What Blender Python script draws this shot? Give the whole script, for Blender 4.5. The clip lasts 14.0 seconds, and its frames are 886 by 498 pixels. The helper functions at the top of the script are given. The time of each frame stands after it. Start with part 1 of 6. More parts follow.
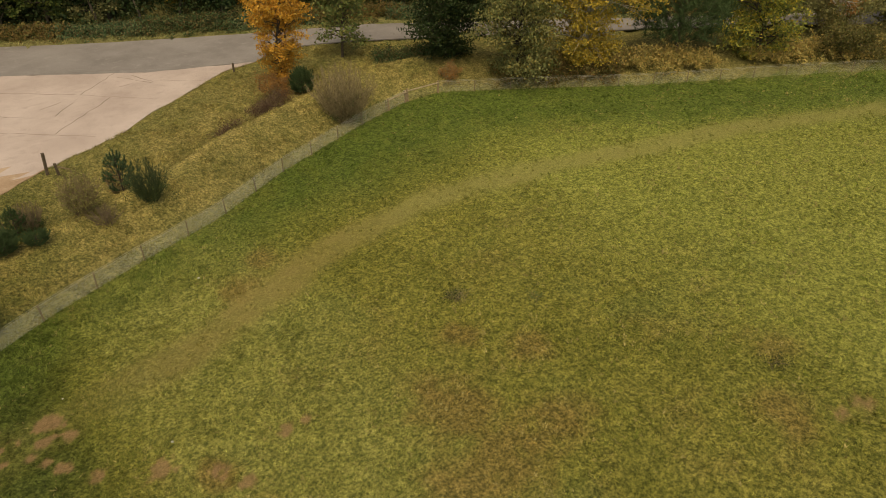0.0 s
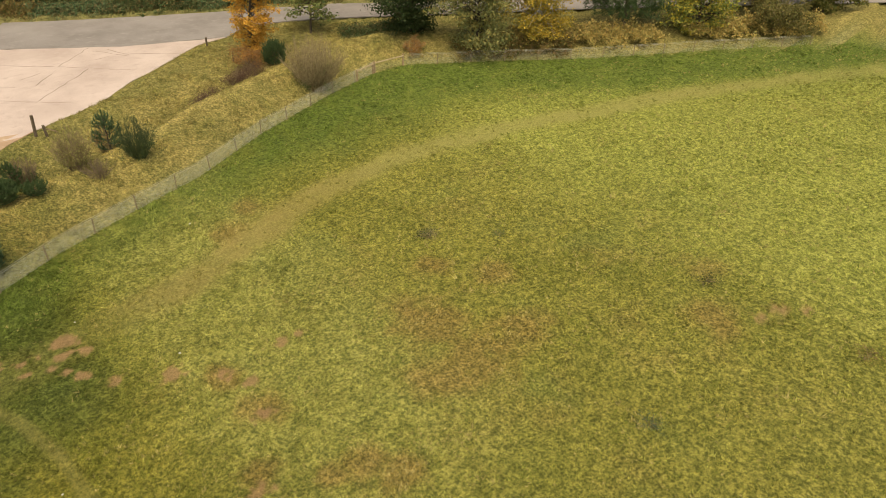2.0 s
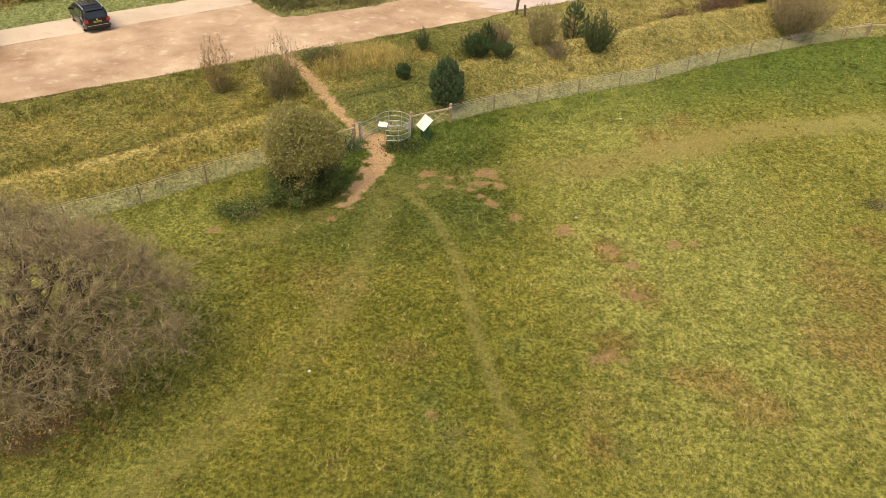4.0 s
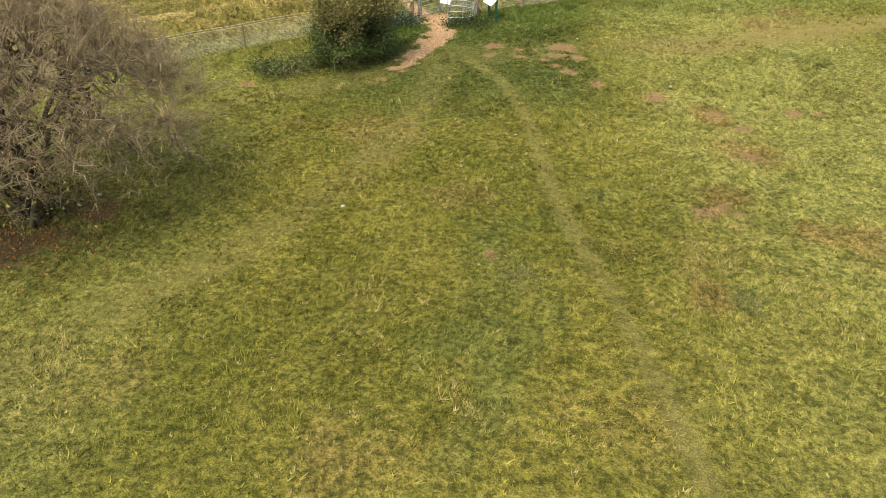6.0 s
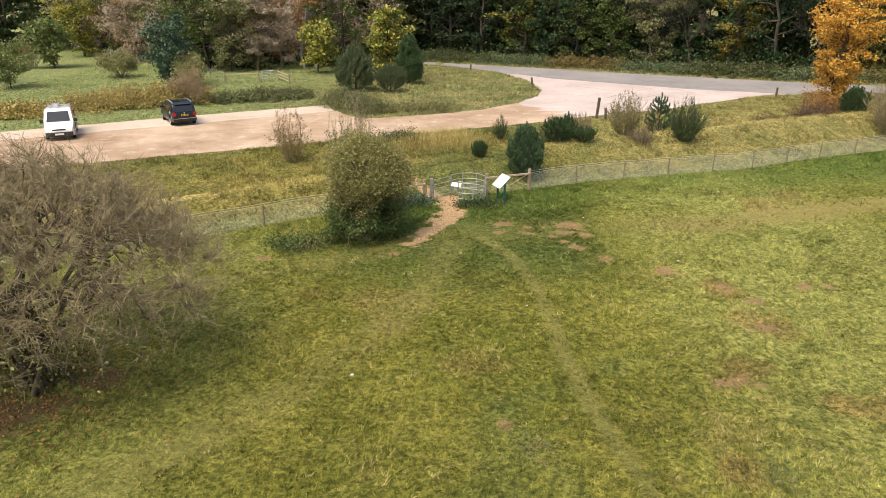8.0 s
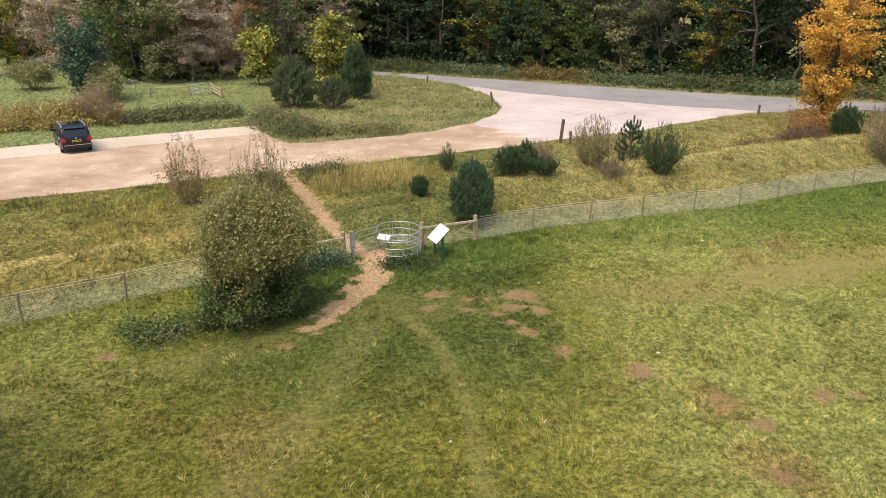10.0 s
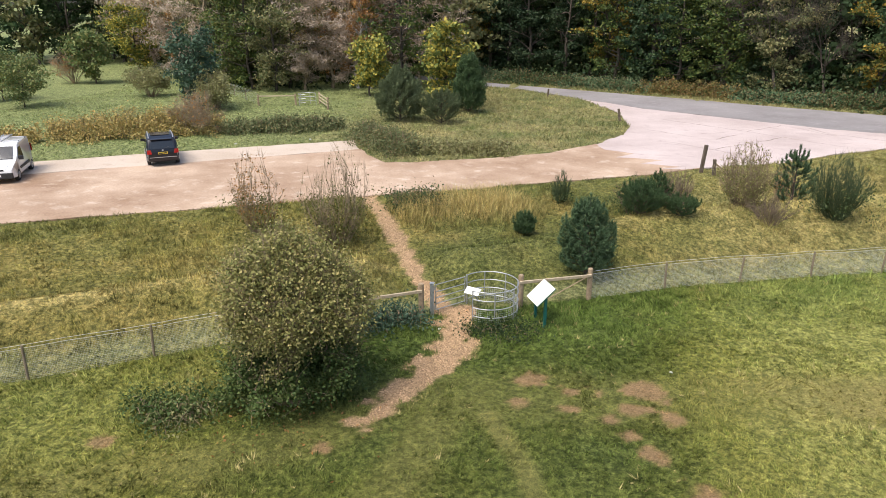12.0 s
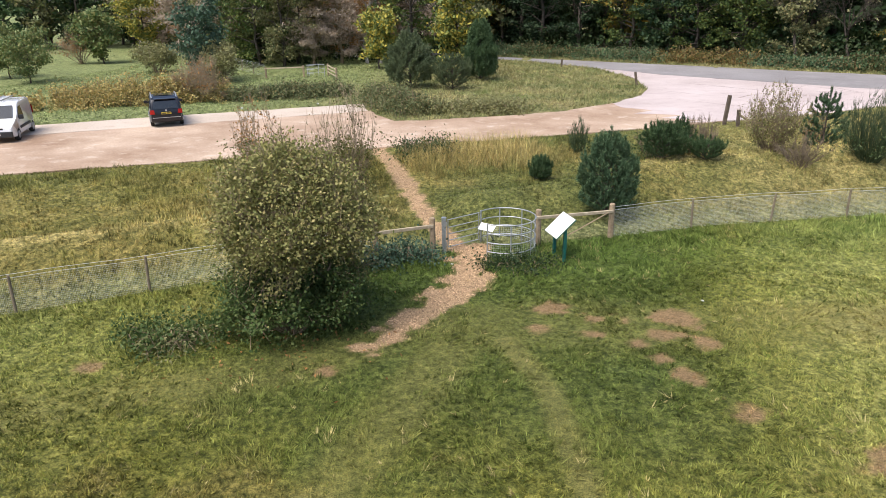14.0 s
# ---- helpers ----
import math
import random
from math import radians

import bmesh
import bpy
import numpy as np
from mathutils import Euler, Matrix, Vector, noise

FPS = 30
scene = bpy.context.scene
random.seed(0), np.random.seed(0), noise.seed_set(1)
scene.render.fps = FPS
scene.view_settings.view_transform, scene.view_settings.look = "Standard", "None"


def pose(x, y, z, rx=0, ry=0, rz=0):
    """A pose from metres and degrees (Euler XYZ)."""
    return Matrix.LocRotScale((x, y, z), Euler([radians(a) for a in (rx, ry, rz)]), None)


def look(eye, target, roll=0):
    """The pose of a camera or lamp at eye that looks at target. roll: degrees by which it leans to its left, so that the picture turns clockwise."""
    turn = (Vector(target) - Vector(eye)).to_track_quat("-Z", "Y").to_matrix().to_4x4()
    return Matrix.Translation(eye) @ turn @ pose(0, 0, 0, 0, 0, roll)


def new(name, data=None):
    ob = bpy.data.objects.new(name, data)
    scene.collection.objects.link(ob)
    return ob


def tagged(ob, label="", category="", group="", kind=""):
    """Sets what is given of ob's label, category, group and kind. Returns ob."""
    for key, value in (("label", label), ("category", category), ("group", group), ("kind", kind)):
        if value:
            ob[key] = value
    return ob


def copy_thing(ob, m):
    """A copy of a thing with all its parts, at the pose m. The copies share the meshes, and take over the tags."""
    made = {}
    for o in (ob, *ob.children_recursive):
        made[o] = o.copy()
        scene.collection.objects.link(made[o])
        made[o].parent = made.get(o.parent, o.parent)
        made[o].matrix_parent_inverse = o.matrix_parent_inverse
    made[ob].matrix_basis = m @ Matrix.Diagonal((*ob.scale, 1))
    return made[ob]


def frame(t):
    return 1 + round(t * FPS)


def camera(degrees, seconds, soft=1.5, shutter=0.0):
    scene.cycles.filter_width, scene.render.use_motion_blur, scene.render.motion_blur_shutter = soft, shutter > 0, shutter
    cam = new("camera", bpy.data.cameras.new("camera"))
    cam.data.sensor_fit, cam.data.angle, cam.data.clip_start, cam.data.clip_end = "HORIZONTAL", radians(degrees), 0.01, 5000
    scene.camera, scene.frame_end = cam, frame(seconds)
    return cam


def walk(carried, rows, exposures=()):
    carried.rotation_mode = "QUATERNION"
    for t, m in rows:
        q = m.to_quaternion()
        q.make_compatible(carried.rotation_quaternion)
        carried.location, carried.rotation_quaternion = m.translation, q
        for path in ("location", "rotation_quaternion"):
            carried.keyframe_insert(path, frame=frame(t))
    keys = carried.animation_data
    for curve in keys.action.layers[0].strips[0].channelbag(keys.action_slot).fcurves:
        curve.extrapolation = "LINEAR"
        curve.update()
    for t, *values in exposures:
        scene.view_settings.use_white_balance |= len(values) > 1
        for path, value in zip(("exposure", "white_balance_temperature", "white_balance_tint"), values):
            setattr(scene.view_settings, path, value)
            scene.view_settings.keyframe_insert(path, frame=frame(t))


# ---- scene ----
cam = camera(65.2, 14.0, soft=0.6)
PATH = [
    (0, (8.198, -30.586, 22.682), (9.2, -29.251, 21.581), -0.4),
    (0.5, (8.034, -30.784, 23.011), (9.041, -29.465, 21.895), -0.4),
    (1, (7.799, -31.065, 23.116), (8.814, -29.757, 21.994), -0.4),
    (1.5, (6.968, -31.931, 23.087), (8.003, -30.638, 21.966), -0.1),
    (2, (4.384, -34.327, 22.327), (5.472, -33.069, 21.216), 0.8),
    (2.5, (2.476, -36.881, 22.244), (3.515, -35.608, 21.103), 0.1),
    (2.6, (1.945, -36.908, 22.521), (2.941, -35.618, 21.362), 0.2),
    (2.8, (1.267, -35.895, 22.23), (2.056, -34.469, 21.07), 1.5),
    (3, (1.163, -36.041, 22.125), (1.497, -34.442, 20.971), -0.3),
    (3.1, (1.281, -35.78, 21.769), (1.481, -34.158, 20.617), -0.1),
    (3.5, (2.029, -35.508, 20.865), (2.195, -33.89, 19.701), 2.5),
    (4, (2.302, -35.281, 18.42), (2.433, -33.675, 17.236), 1.6),
    (4.2, (2.206, -35.154, 17.371), (2.335, -33.554, 16.177), 1.5),
    (6.3, (2.421, -34.618, 10.532), (2.36, -32.982, 9.384), 0.6),
    (6.5, (2.405, -34.554, 10.457), (2.335, -32.88, 9.365), 0.9),
    (7, (2.438, -34.541, 10.413), (2.35, -32.777, 9.477), 0.7),
    (7.5, (2.407, -34.645, 10.435), (2.316, -32.807, 9.651), 0.7),
    (8, (2.376, -34.768, 10.395), (2.299, -32.897, 9.692), -0.1),
    (8.2, (2.299, -34.782, 10.37), (2.28, -32.91, 9.666), -0.1),
    (10.3, (4.43, -24.902, 10.588), (4.427, -23.024, 9.9), 0.3),
    (10.5, (4.479, -23.426, 10.759), (4.394, -21.548, 10.079), 0.3),
    (11, (4.425, -21.725, 10.816), (4.192, -19.852, 10.156), 0.2),
    (11.5, (4.608, -21.268, 10.685), (4.3, -19.412, 10.006), -0.1),
    (12, (4.543, -20.978, 10.008), (4.207, -19.123, 9.34), 0.1),
    (12.5, (4.579, -20.816, 9.403), (4.235, -18.961, 8.741), 0.3),
    (13, (4.606, -20.546, 8.755), (4.252, -18.691, 8.096), 0.3),
    (13.5, (4.527, -20.427, 8.172), (4.17, -18.573, 7.51), 0.3),
    (14, (4.442, -20.365, 7.692), (4.07, -18.522, 7.01), -0.9),
]
EXPOSURES = [(0, 0.27, 9300, 6), (0.5, 0.51, 9250, 6), (1.0, 0.75, 9150, 6), (1.5, 0.89, 9000, 6), (2.0, 0.95, 8800, 6), (2.5, 0.99, 8650, 7), (3.0, 1.11, 8500, 9), (4.2, 1.13, 8200, 10), (6.3, 1.33, 7200, 9),
             (8.2, 1.31, 7000, 9), (10.3, 1.26, 6650, 11), (12, 1.29, 6300, 12), (14, 1.33, 6100, 12)]
walk(cam, [(t, look(eye, target, roll)) for t, eye, target, roll in PATH], EXPOSURES)


# ---- world, sun, exposure ----
world = bpy.data.worlds.new("sky")
scene.world = world
world.use_nodes = True
wn, wl = world.node_tree.nodes, world.node_tree.links
sky = wn.new("ShaderNodeTexSky")
sky.sky_type = "NISHITA"
sky.sun_disc = False
sky.sun_elevation = radians(62)
sky.sun_rotation = radians(215)
sky.air_density, sky.dust_density = 1.0, 4.0
wl.new(sky.outputs["Color"], wn["Background"].inputs["Color"])
wn["Background"].inputs["Strength"].default_value = 0.085

sun_data = bpy.data.lights.new("sun", "SUN")
sun_data.energy, sun_data.angle, sun_data.color = 1.5, radians(40), (1.0, 0.92, 0.80)
sun = new("sun", sun_data)
sun.matrix_world = look((0, 0, 50), (15, 22, 0))


# ---- numeric helpers ----
def hash2(ix, iy, seed):
    h = (ix.astype(np.int64) * 374761393 + iy.astype(np.int64) * 668265263 + seed * 1442695041) & 0xFFFFFFFF
    h = ((h ^ (h >> 13)) * 1274126177) & 0xFFFFFFFF
    return ((h ^ (h >> 16)) & 0xFFFF) / 65535.0


def vnoise(x, y, size, seed=0):
    """Smooth value noise, 0 to 1, with cells of the given size in metres."""
    x, y = np.asarray(x, float) / size, np.asarray(y, float) / size
    ix, iy = np.floor(x), np.floor(y)
    fx, fy = x - ix, y - iy
    fx, fy = fx * fx * (3 - 2 * fx), fy * fy * (3 - 2 * fy)
    a, b = hash2(ix, iy, seed), hash2(ix + 1, iy, seed)
    c, d = hash2(ix, iy + 1, seed), hash2(ix + 1, iy + 1, seed)
    return (a * (1 - fx) + b * fx) * (1 - fy) + (c * (1 - fx) + d * fx) * fy


def fnoise(x, y, size, seed=0, octaves=3):
    total, weight, amp = 0, 0, 1.0
    for n in range(octaves):
        total = total + amp * vnoise(x, y, size / 2 ** n, seed + 17 * n)
        weight += amp
        amp *= 0.55
    return total / weight


def smooth(a, b, v):
    t = np.clip((np.asarray(v, float) - a) / (b - a), 0, 1)
    return t * t * (3 - 2 * t)


def line_distance(x, y, line):
    """Distance to a polyline and the side: positive to the left of its direction."""
    x, y = np.asarray(x, float), np.asarray(y, float)
    best, side = np.full(x.shape, 1e9), np.ones(x.shape)
    for (ax, ay), (bx, by) in zip(line[:-1], line[1:]):
        dx, dy = bx - ax, by - ay
        t = np.clip(((x - ax) * dx + (y - ay) * dy) / (dx * dx + dy * dy), 0, 1)
        d = np.hypot(x - ax - t * dx, y - ay - t * dy)
        s = np.sign(dx * (y - ay) - dy * (x - ax))
        near = d < best
        best, side = np.where(near, d, best), np.where(near, s, side)
    return best, side


def inside(x, y, poly):
    x, y = np.asarray(x, float), np.asarray(y, float)
    hit = np.zeros(x.shape, bool)
    for (ax, ay), (bx, by) in zip(poly, poly[1:] + poly[:1]):
        if ay != by:
            hit ^= ((ay > y) != (by > y)) & (x < (bx - ax) * (y - ay) / (by - ay) + ax)
    return hit


# ---- plan ----
FENCE = [(-70, -38), (-15.1, -8.9), (-10.1, -6.3), (-6.0, -3.4), (-1.45, -0.85), (0, 0), (3.24, 1.5), (5.6, 2.6), (8.9, 4.5),
         (14.3, 7.0), (19.4, 9.0), (26.4, 13.0), (36.0, 17.0), (41.4, 18.8), (44.8, 18.8), (51.4, 14.8), (60.8, 8.6),
         (72.5, 2.5), (83.2, -3.7), (130, -30)]
PARK_EDGE = [(-70, -20.5), (-19.1, 3.9), (-16.8, 5.2), (-11.3, 8.0), (-5.4, 11.1), (0.6, 14.0), (4.0, 15.9), (7.7, 17.6), (12.2, 20.6),
             (17.4, 23.2), (20.8, 25.9), (25.1, 29.0), (30.3, 32.4), (33.4, 33.0)]
ISLAND = [(-8.9, 22.3), (-6.2, 18.8), (-4.2, 19.2), (0.1, 21.3), (3.3, 23.5), (6.4, 27.0), (8.5, 31.0), (9.2, 35.0), (8.8, 42.0), (5.6, 51.0)]
ROAD_NEAR = [(11.3, 45.0), (18.0, 40.5), (24.0, 36.5), (33.4, 33.0)]
SLAB_NEAR = [(-70, -14.5), (-25.1, 12.0), (-19.9, 15.2), (-8.9, 22.3)]
SLAB_FAR = [(-70, -11.3), (-27.2, 14.8), (-22.2, 18.1), (-10.2, 25.3)]
ROAD_FAR = [(-46, 92), (-30, 81), (-6.0, 64.4), (1.8, 60.2), (14.2, 53.8), (24.0, 48.3), (36.0, 42.6), (49.2, 37.2), (54.0, 34.0), (76.0, 19.6), (150, -29)]
ROAD_SOUTH = [(33.4, 33.0), (37.0, 35.2), (41.1, 34.4), (46.0, 32.2), (50.5, 29.6), (72.3, 16.8), (147, -32.5)]
ROAD = [(-46, 84), (-30, 75.5), (-6.0, 61.0), (0.0, 57.4), (5.6, 51.0)] + ROAD_NEAR + ROAD_SOUTH[1:] + ROAD_FAR[::-1]
APRON = PARK_EDGE[8:] + ROAD_NEAR[::-1][1:] + ISLAND[::-1][:5] + [(6.9, 25.2), (8.8, 24.3), (7.7, 22.9), (10.3, 22.5), (8.9, 21.3), (11.2, 20.9), (9.9, 20.1), (11.3, 20.2)]
PARK = PARK_EDGE[:9] + [(13.5, 22.4), (12.0, 25.5)] + ISLAND[:6][::-1] + SLAB_NEAR[::-1][1:]
SLAB = SLAB_NEAR + SLAB_FAR[::-1]
HARD = PARK_EDGE + ROAD_SOUTH[1:] + ROAD_FAR[::-1] + [(-46, 84), (-30, 75.5), (-6.0, 61.0), (0.0, 57.4)] + ISLAND[::-1] + [(-10.2, 25.3)] + SLAB_FAR[::-1][1:]
FOOTPATH = [(1.2, 0.3), (0.4, 1.2), (-0.9, 3.2), (-2.6, 6.6), (-4.9, 10.9), (-5.4, 12.0)]
GRAVEL = [(1.1, 0.5), (1.25, -0.8), (1.45, -2.0), (1.0, -3.4), (0.45, -4.8), (-0.05, -6.2)]
TROD = [(0.6, -5.2), (4.6, -4.4), (8.4, -3.6), (13.0, -2.7), (17.8, -0.8), (24.3, 2.0), (32.3, 3.0), (41.3, 1.9), (49.9, -0.4), (59.1, -2.7), (73.2, -8.3), (100, -20)]
TROD_WEST = [(-0.2, -6.4), (-2.0, -8.0), (-4.5, -9.2), (-9.0, -12.0), (-20, -18)]
TROD_SOUTH = [(3.0, -5.6), (4.1, -7.7), (4.9, -10.8), (5.1, -13.2), (5.3, -15.8), (5.7, -18.8), (6.2, -20.8), (6.6, -23.0), (7.6, -30.0)]
TROD_SOUTHWEST = [(1.6, -6.4), (1.0, -10.0), (0.35, -12.8), (-1.2, -16.4), (-2.5, -18.4), (-4.3, -20.7), (-9, -26)]
PATCHES = [(4.0, -3.5, .48), (4.9, -4.0, .36), (5.7, -4.0, .34), (7.1, -3.5, .62), (6.7, -4.6, .46), (7.7, -4.7, .40), (6.1, -5.1, .26), (6.6, -5.7, .24),
           (7.1, -6.4, .38), (8.0, -7.6, .46), (10.1, -8.9, .60), (11.9, -10.3, .5), (10.0, -17.2, .75), (3.3, -19.7, .28), (12.6, -11.5, .4), (12.2, -13.6, .5),
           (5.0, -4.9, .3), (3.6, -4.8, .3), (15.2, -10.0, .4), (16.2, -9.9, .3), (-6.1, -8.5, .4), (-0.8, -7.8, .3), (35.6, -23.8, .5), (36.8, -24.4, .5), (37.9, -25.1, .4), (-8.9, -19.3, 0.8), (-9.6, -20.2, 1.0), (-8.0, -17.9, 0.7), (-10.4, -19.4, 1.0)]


DRY = [(21.8, -13.4, 2.6), (22.3, -16.2, 2.4), (25.4, -16.6, 1.8), (19.7, -16.6, 2.0), (37.0, -19.4, 1.6), (33.3, -22.4, 1.8), (27.4, -12.2, 1.5), (25.3, -9.5, 1.4), (14.2, -18.4, 1.2),
       (12.7, -18.3, 0.9), (8.8, -21.2, 0.8), (12.3, -13.2, 1.3), (11.8, -10.4, 1.1), (15.0, -20.0, 1.3), (21.5, -12.0, 1.3), (10.6, -16.4, 1.0), (17.5, 1.0, 1.6), (20.0, 3.4, 1.4)]


def field_height(x, y):
    return -0.5 * smooth(0, 26, x) + 0.10 * (fnoise(x, y, 9, 3) - 0.5)


def ground_height(x, y):
    x, y = np.asarray(x, float), np.asarray(y, float)
    d, side = line_distance(x, y, FENCE)
    d = d * side
    p, _ = line_distance(x, y, PARK_EDGE)
    t = np.clip(d / (d + p + 1e-6), 0, 1)
    hard = inside(x, y, HARD)
    beyond = line_distance(x, y, PARK_EDGE + ROAD_SOUTH[1:])[1] > 0
    base = field_height(x, y)
    way, _ = line_distance(x, y, FOOTPATH)
    gap = smooth(0.5, 2.2, way)
    east = smooth(2, 9, x)
    crest, top = 3.8 + 1.7 * east + 0.5 * (fnoise(x, y, 5.0, 7) - 0.5), 0.92 + 0.25 * east
    front = base + (top - base) * smooth(0.1, crest, d)
    back = top - (top - 0.50) * smooth(crest, crest + 1.3, d) + 0.47 * smooth(crest + 1.1, 0.95 * (d + p), d)
    plain = base + (0.97 - base) * smooth(0.02, 0.95, t)
    berm = np.where(d < crest, front, back)
    bank = plain + (berm - plain) * gap * smooth(7.0, 9.0, d + p) + 0.14 * (fnoise(x, y, 1.6, 8) - 0.5)
    north = 0.97 + 0.22 * (fnoise(x, y, 3.0, 5) - 0.35) * (~hard)
    z = np.where(d <= 0, base, np.where(beyond, north, bank))
    return np.where(hard, 0.93, z) + 0.02 * (fnoise(x, y, 0.7, 9) - 0.5)


def gz(x, y):
    return float(ground_height(np.array([x]), np.array([y]))[0])


def wear(x, y):
    """How far the turf is worn: trodden (0 to 1), bare earth (0 to 1), gravel (0 to 1)."""
    n = fnoise(x, y, 1.3, 21)
    wobble = 0.7 * (fnoise(x, y, 2.2, 31) - 0.5)
    trod = np.zeros(np.shape(x))
    for line, wide, depth in ((TROD, 1.3, 0.95), (TROD_WEST, 0.8, 0.55), (TROD_SOUTH, 0.30, 0.82), (TROD_SOUTHWEST, 0.7, 0.58)):
        d, _ = line_distance(x, y, line)
        if line is TROD:
            depth = depth * (0.45 + 0.55 * smooth(7, 14, x))
        trod = np.maximum(trod, depth * (1 - smooth(wide * 0.4, wide * 1.5, d + wobble * wide)) * (0.6 + 0.6 * n))
    bare = np.zeros(np.shape(x))
    for px, py, r in PATCHES:
        d = np.hypot((x - px) / 1.15, y - py) / (0.88 * r)
        bare = np.maximum(bare, 1 - smooth(0.5, 1.05, d + 2.1 * (fnoise(x, y, 0.4, 44) - 0.5)))
    g = np.zeros(np.shape(x))
    for line, wide, fray in ((GRAVEL, 0.62, 1.5), (FOOTPATH, 0.33, 0.6)):
        d, _ = line_distance(x, y, line)
        wide = wide * (1 - 0.4 * smooth(-2.5, -6.0, y))
        g = np.maximum(g, 1 - smooth(wide * 0.7, wide * 1.2, d + fray * (fnoise(x, y, 0.5, 51) - 0.5)))
    return np.clip(trod, 0, 1), bare, g


def ground_colour(x, y):
    """Base colour of the turf, rough grass and soil, with some light and shade put in."""
    x, y = np.asarray(x, float), np.asarray(y, float)
    d, side = line_distance(x, y, FENCE)
    d = d * side
    n1, n2, n3 = fnoise(x, y, 6.0, 61), fnoise(x, y, 1.4, 62), fnoise(x, y, 18.0, 63)
    c = lambda r, g, b: np.array([r, g, b])
    mix = lambda a, b, f: a + (b - a) * np.asarray(f)[..., None]
    turf = mix(c(0.158, 0.166, 0.032), c(0.262, 0.248, 0.058), np.clip(0.15 + 1.1 * (n1 - 0.35) + 0.9 * (n2 - 0.5), 0, 1))
    turf = mix(turf, c(0.27, 0.205, 0.075), smooth(0.58, 0.80, fnoise(x, y, 2.4, 66)) * 0.45)
    turf = mix(turf, c(0.080, 0.140, 0.048), smooth(0.62, 0.85, fnoise(x, y, 3.3, 67)) * 0.35)
    # Turf paler eastward: bleached grass, with sunlit haze put into the colour.
    turf = mix(turf, c(0.285, 0.292, 0.085), 0.72 * smooth(5, 13, x) * (1 - 0.42 * smooth(15, 22, x) * (1 - smooth(30, 42, x))) * (0.5 + 0.8 * n1))
    turf = mix(turf, c(0.088, 0.122, 0.032), 0.8 * smooth(-13, -7.5, y) * smooth(-6, -2, x) * (1 - smooth(6, 10, x)))
    # More of the same pale haze tone, right of the gate.
    turf = mix(turf, c(0.315, 0.330, 0.112), 0.5 * smooth(8, 12, x) * smooth(-26, -14, y) * (1 - smooth(18, 24, x)))
    dry = np.zeros(np.shape(x))
    for px, py, r in DRY:
        dry = np.maximum(dry, 1 - smooth(0.3, 1.15, np.hypot(x - px, y - py) / r + 1.1 * (fnoise(x, y, 0.9, 68) - 0.5)))
    turf = mix(turf, c(0.255, 0.178, 0.068), dry * 0.62)
    turf = mix(turf, c(0.262, 0.282, 0.085), 0.6 * smooth(-2.5, -6.5, x) * (0.6 + 0.5 * n2))
    turf = mix(turf, c(0.312, 0.350, 0.092), 0.75 * smooth(32, 46, x) * (0.6 + 0.6 * n1))
    lush = (0.15 + 0.62 * smooth(-4, -0.5, x) + 0.5 * smooth(18, 32, x)) * smooth(-6.0 - 8.0 * smooth(14, 40, x), -1.0 - 3.0 * smooth(20, 40, x), d) * (0.35 + 0.75 * n2)
    turf = mix(turf, c(0.094, 0.152, 0.032), np.clip(lush, 0, 0.85))
    rough = mix(c(0.165, 0.172, 0.052), c(0.280, 0.235, 0.084), np.clip(1.7 * (n2 - 0.25), 0, 1))
    rough = mix(rough, c(0.120, 0.140, 0.042), smooth(0.5, 0.75, fnoise(x, y, 3.0, 71)) * 0.7)
    p, _ = line_distance(x, y, PARK_EDGE)
    t = np.clip(d / (d + p + 1e-6), 0, 1)
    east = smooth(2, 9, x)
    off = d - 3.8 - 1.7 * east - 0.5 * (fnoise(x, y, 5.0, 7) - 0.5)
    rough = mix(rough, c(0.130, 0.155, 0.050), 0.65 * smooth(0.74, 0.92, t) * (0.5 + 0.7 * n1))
    # Dark band behind the crest: greener ditch growth plus the back slope's shade.
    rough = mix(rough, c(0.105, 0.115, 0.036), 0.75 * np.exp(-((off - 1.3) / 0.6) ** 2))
    # Pale band along the crest: dry grass, with the lit edge painted in.
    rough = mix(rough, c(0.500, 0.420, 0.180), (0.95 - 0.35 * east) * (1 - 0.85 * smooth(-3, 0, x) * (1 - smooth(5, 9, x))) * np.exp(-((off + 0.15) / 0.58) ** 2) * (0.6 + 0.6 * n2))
    rough = mix(rough, c(0.310, 0.262, 0.075), 0.38 * smooth(1, -4, x) * (0.5 + 0.6 * n1))
    rough = mix(rough, c(0.370, 0.320, 0.135), 0.62 * smooth(6, 14, x) * (0.5 + 0.6 * n2))
    # Bank near the gate darkened: lush grass with its shade put in.
    rough = mix(rough, c(0.110, 0.138, 0.042), 0.6 * smooth(-2.5, 0, x) * (1 - smooth(5, 8, x)) * (1 - smooth(4.5, 6.5, d)))
    rough = mix(rough, c(0.290, 0.310, 0.160), 0.6 * np.exp(-((d - 0.7) / 0.6) ** 2))
    meadow = mix(c(0.175, 0.195, 0.078), c(0.300, 0.272, 0.130), np.clip(1.9 * (n2 - 0.25), 0, 1))
    meadow = mix(meadow, c(0.245, 0.300, 0.128), 0.75 * smooth(-8, -20, x))
    rough = mix(rough, meadow, smooth(9.0, 12.0, d) * (line_distance(x, y, PARK_EDGE + ROAD_SOUTH[1:])[1] > 0))
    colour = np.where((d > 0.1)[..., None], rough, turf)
    trod, bare, gravel = wear(x, y)
    worn = mix(c(0.205, 0.188, 0.062), c(0.262, 0.215, 0.076), smooth(8, 15, x) * smooth(-8, -6, y))
    worn = mix(worn, c(0.262, 0.250, 0.085), smooth(20, 34, x))
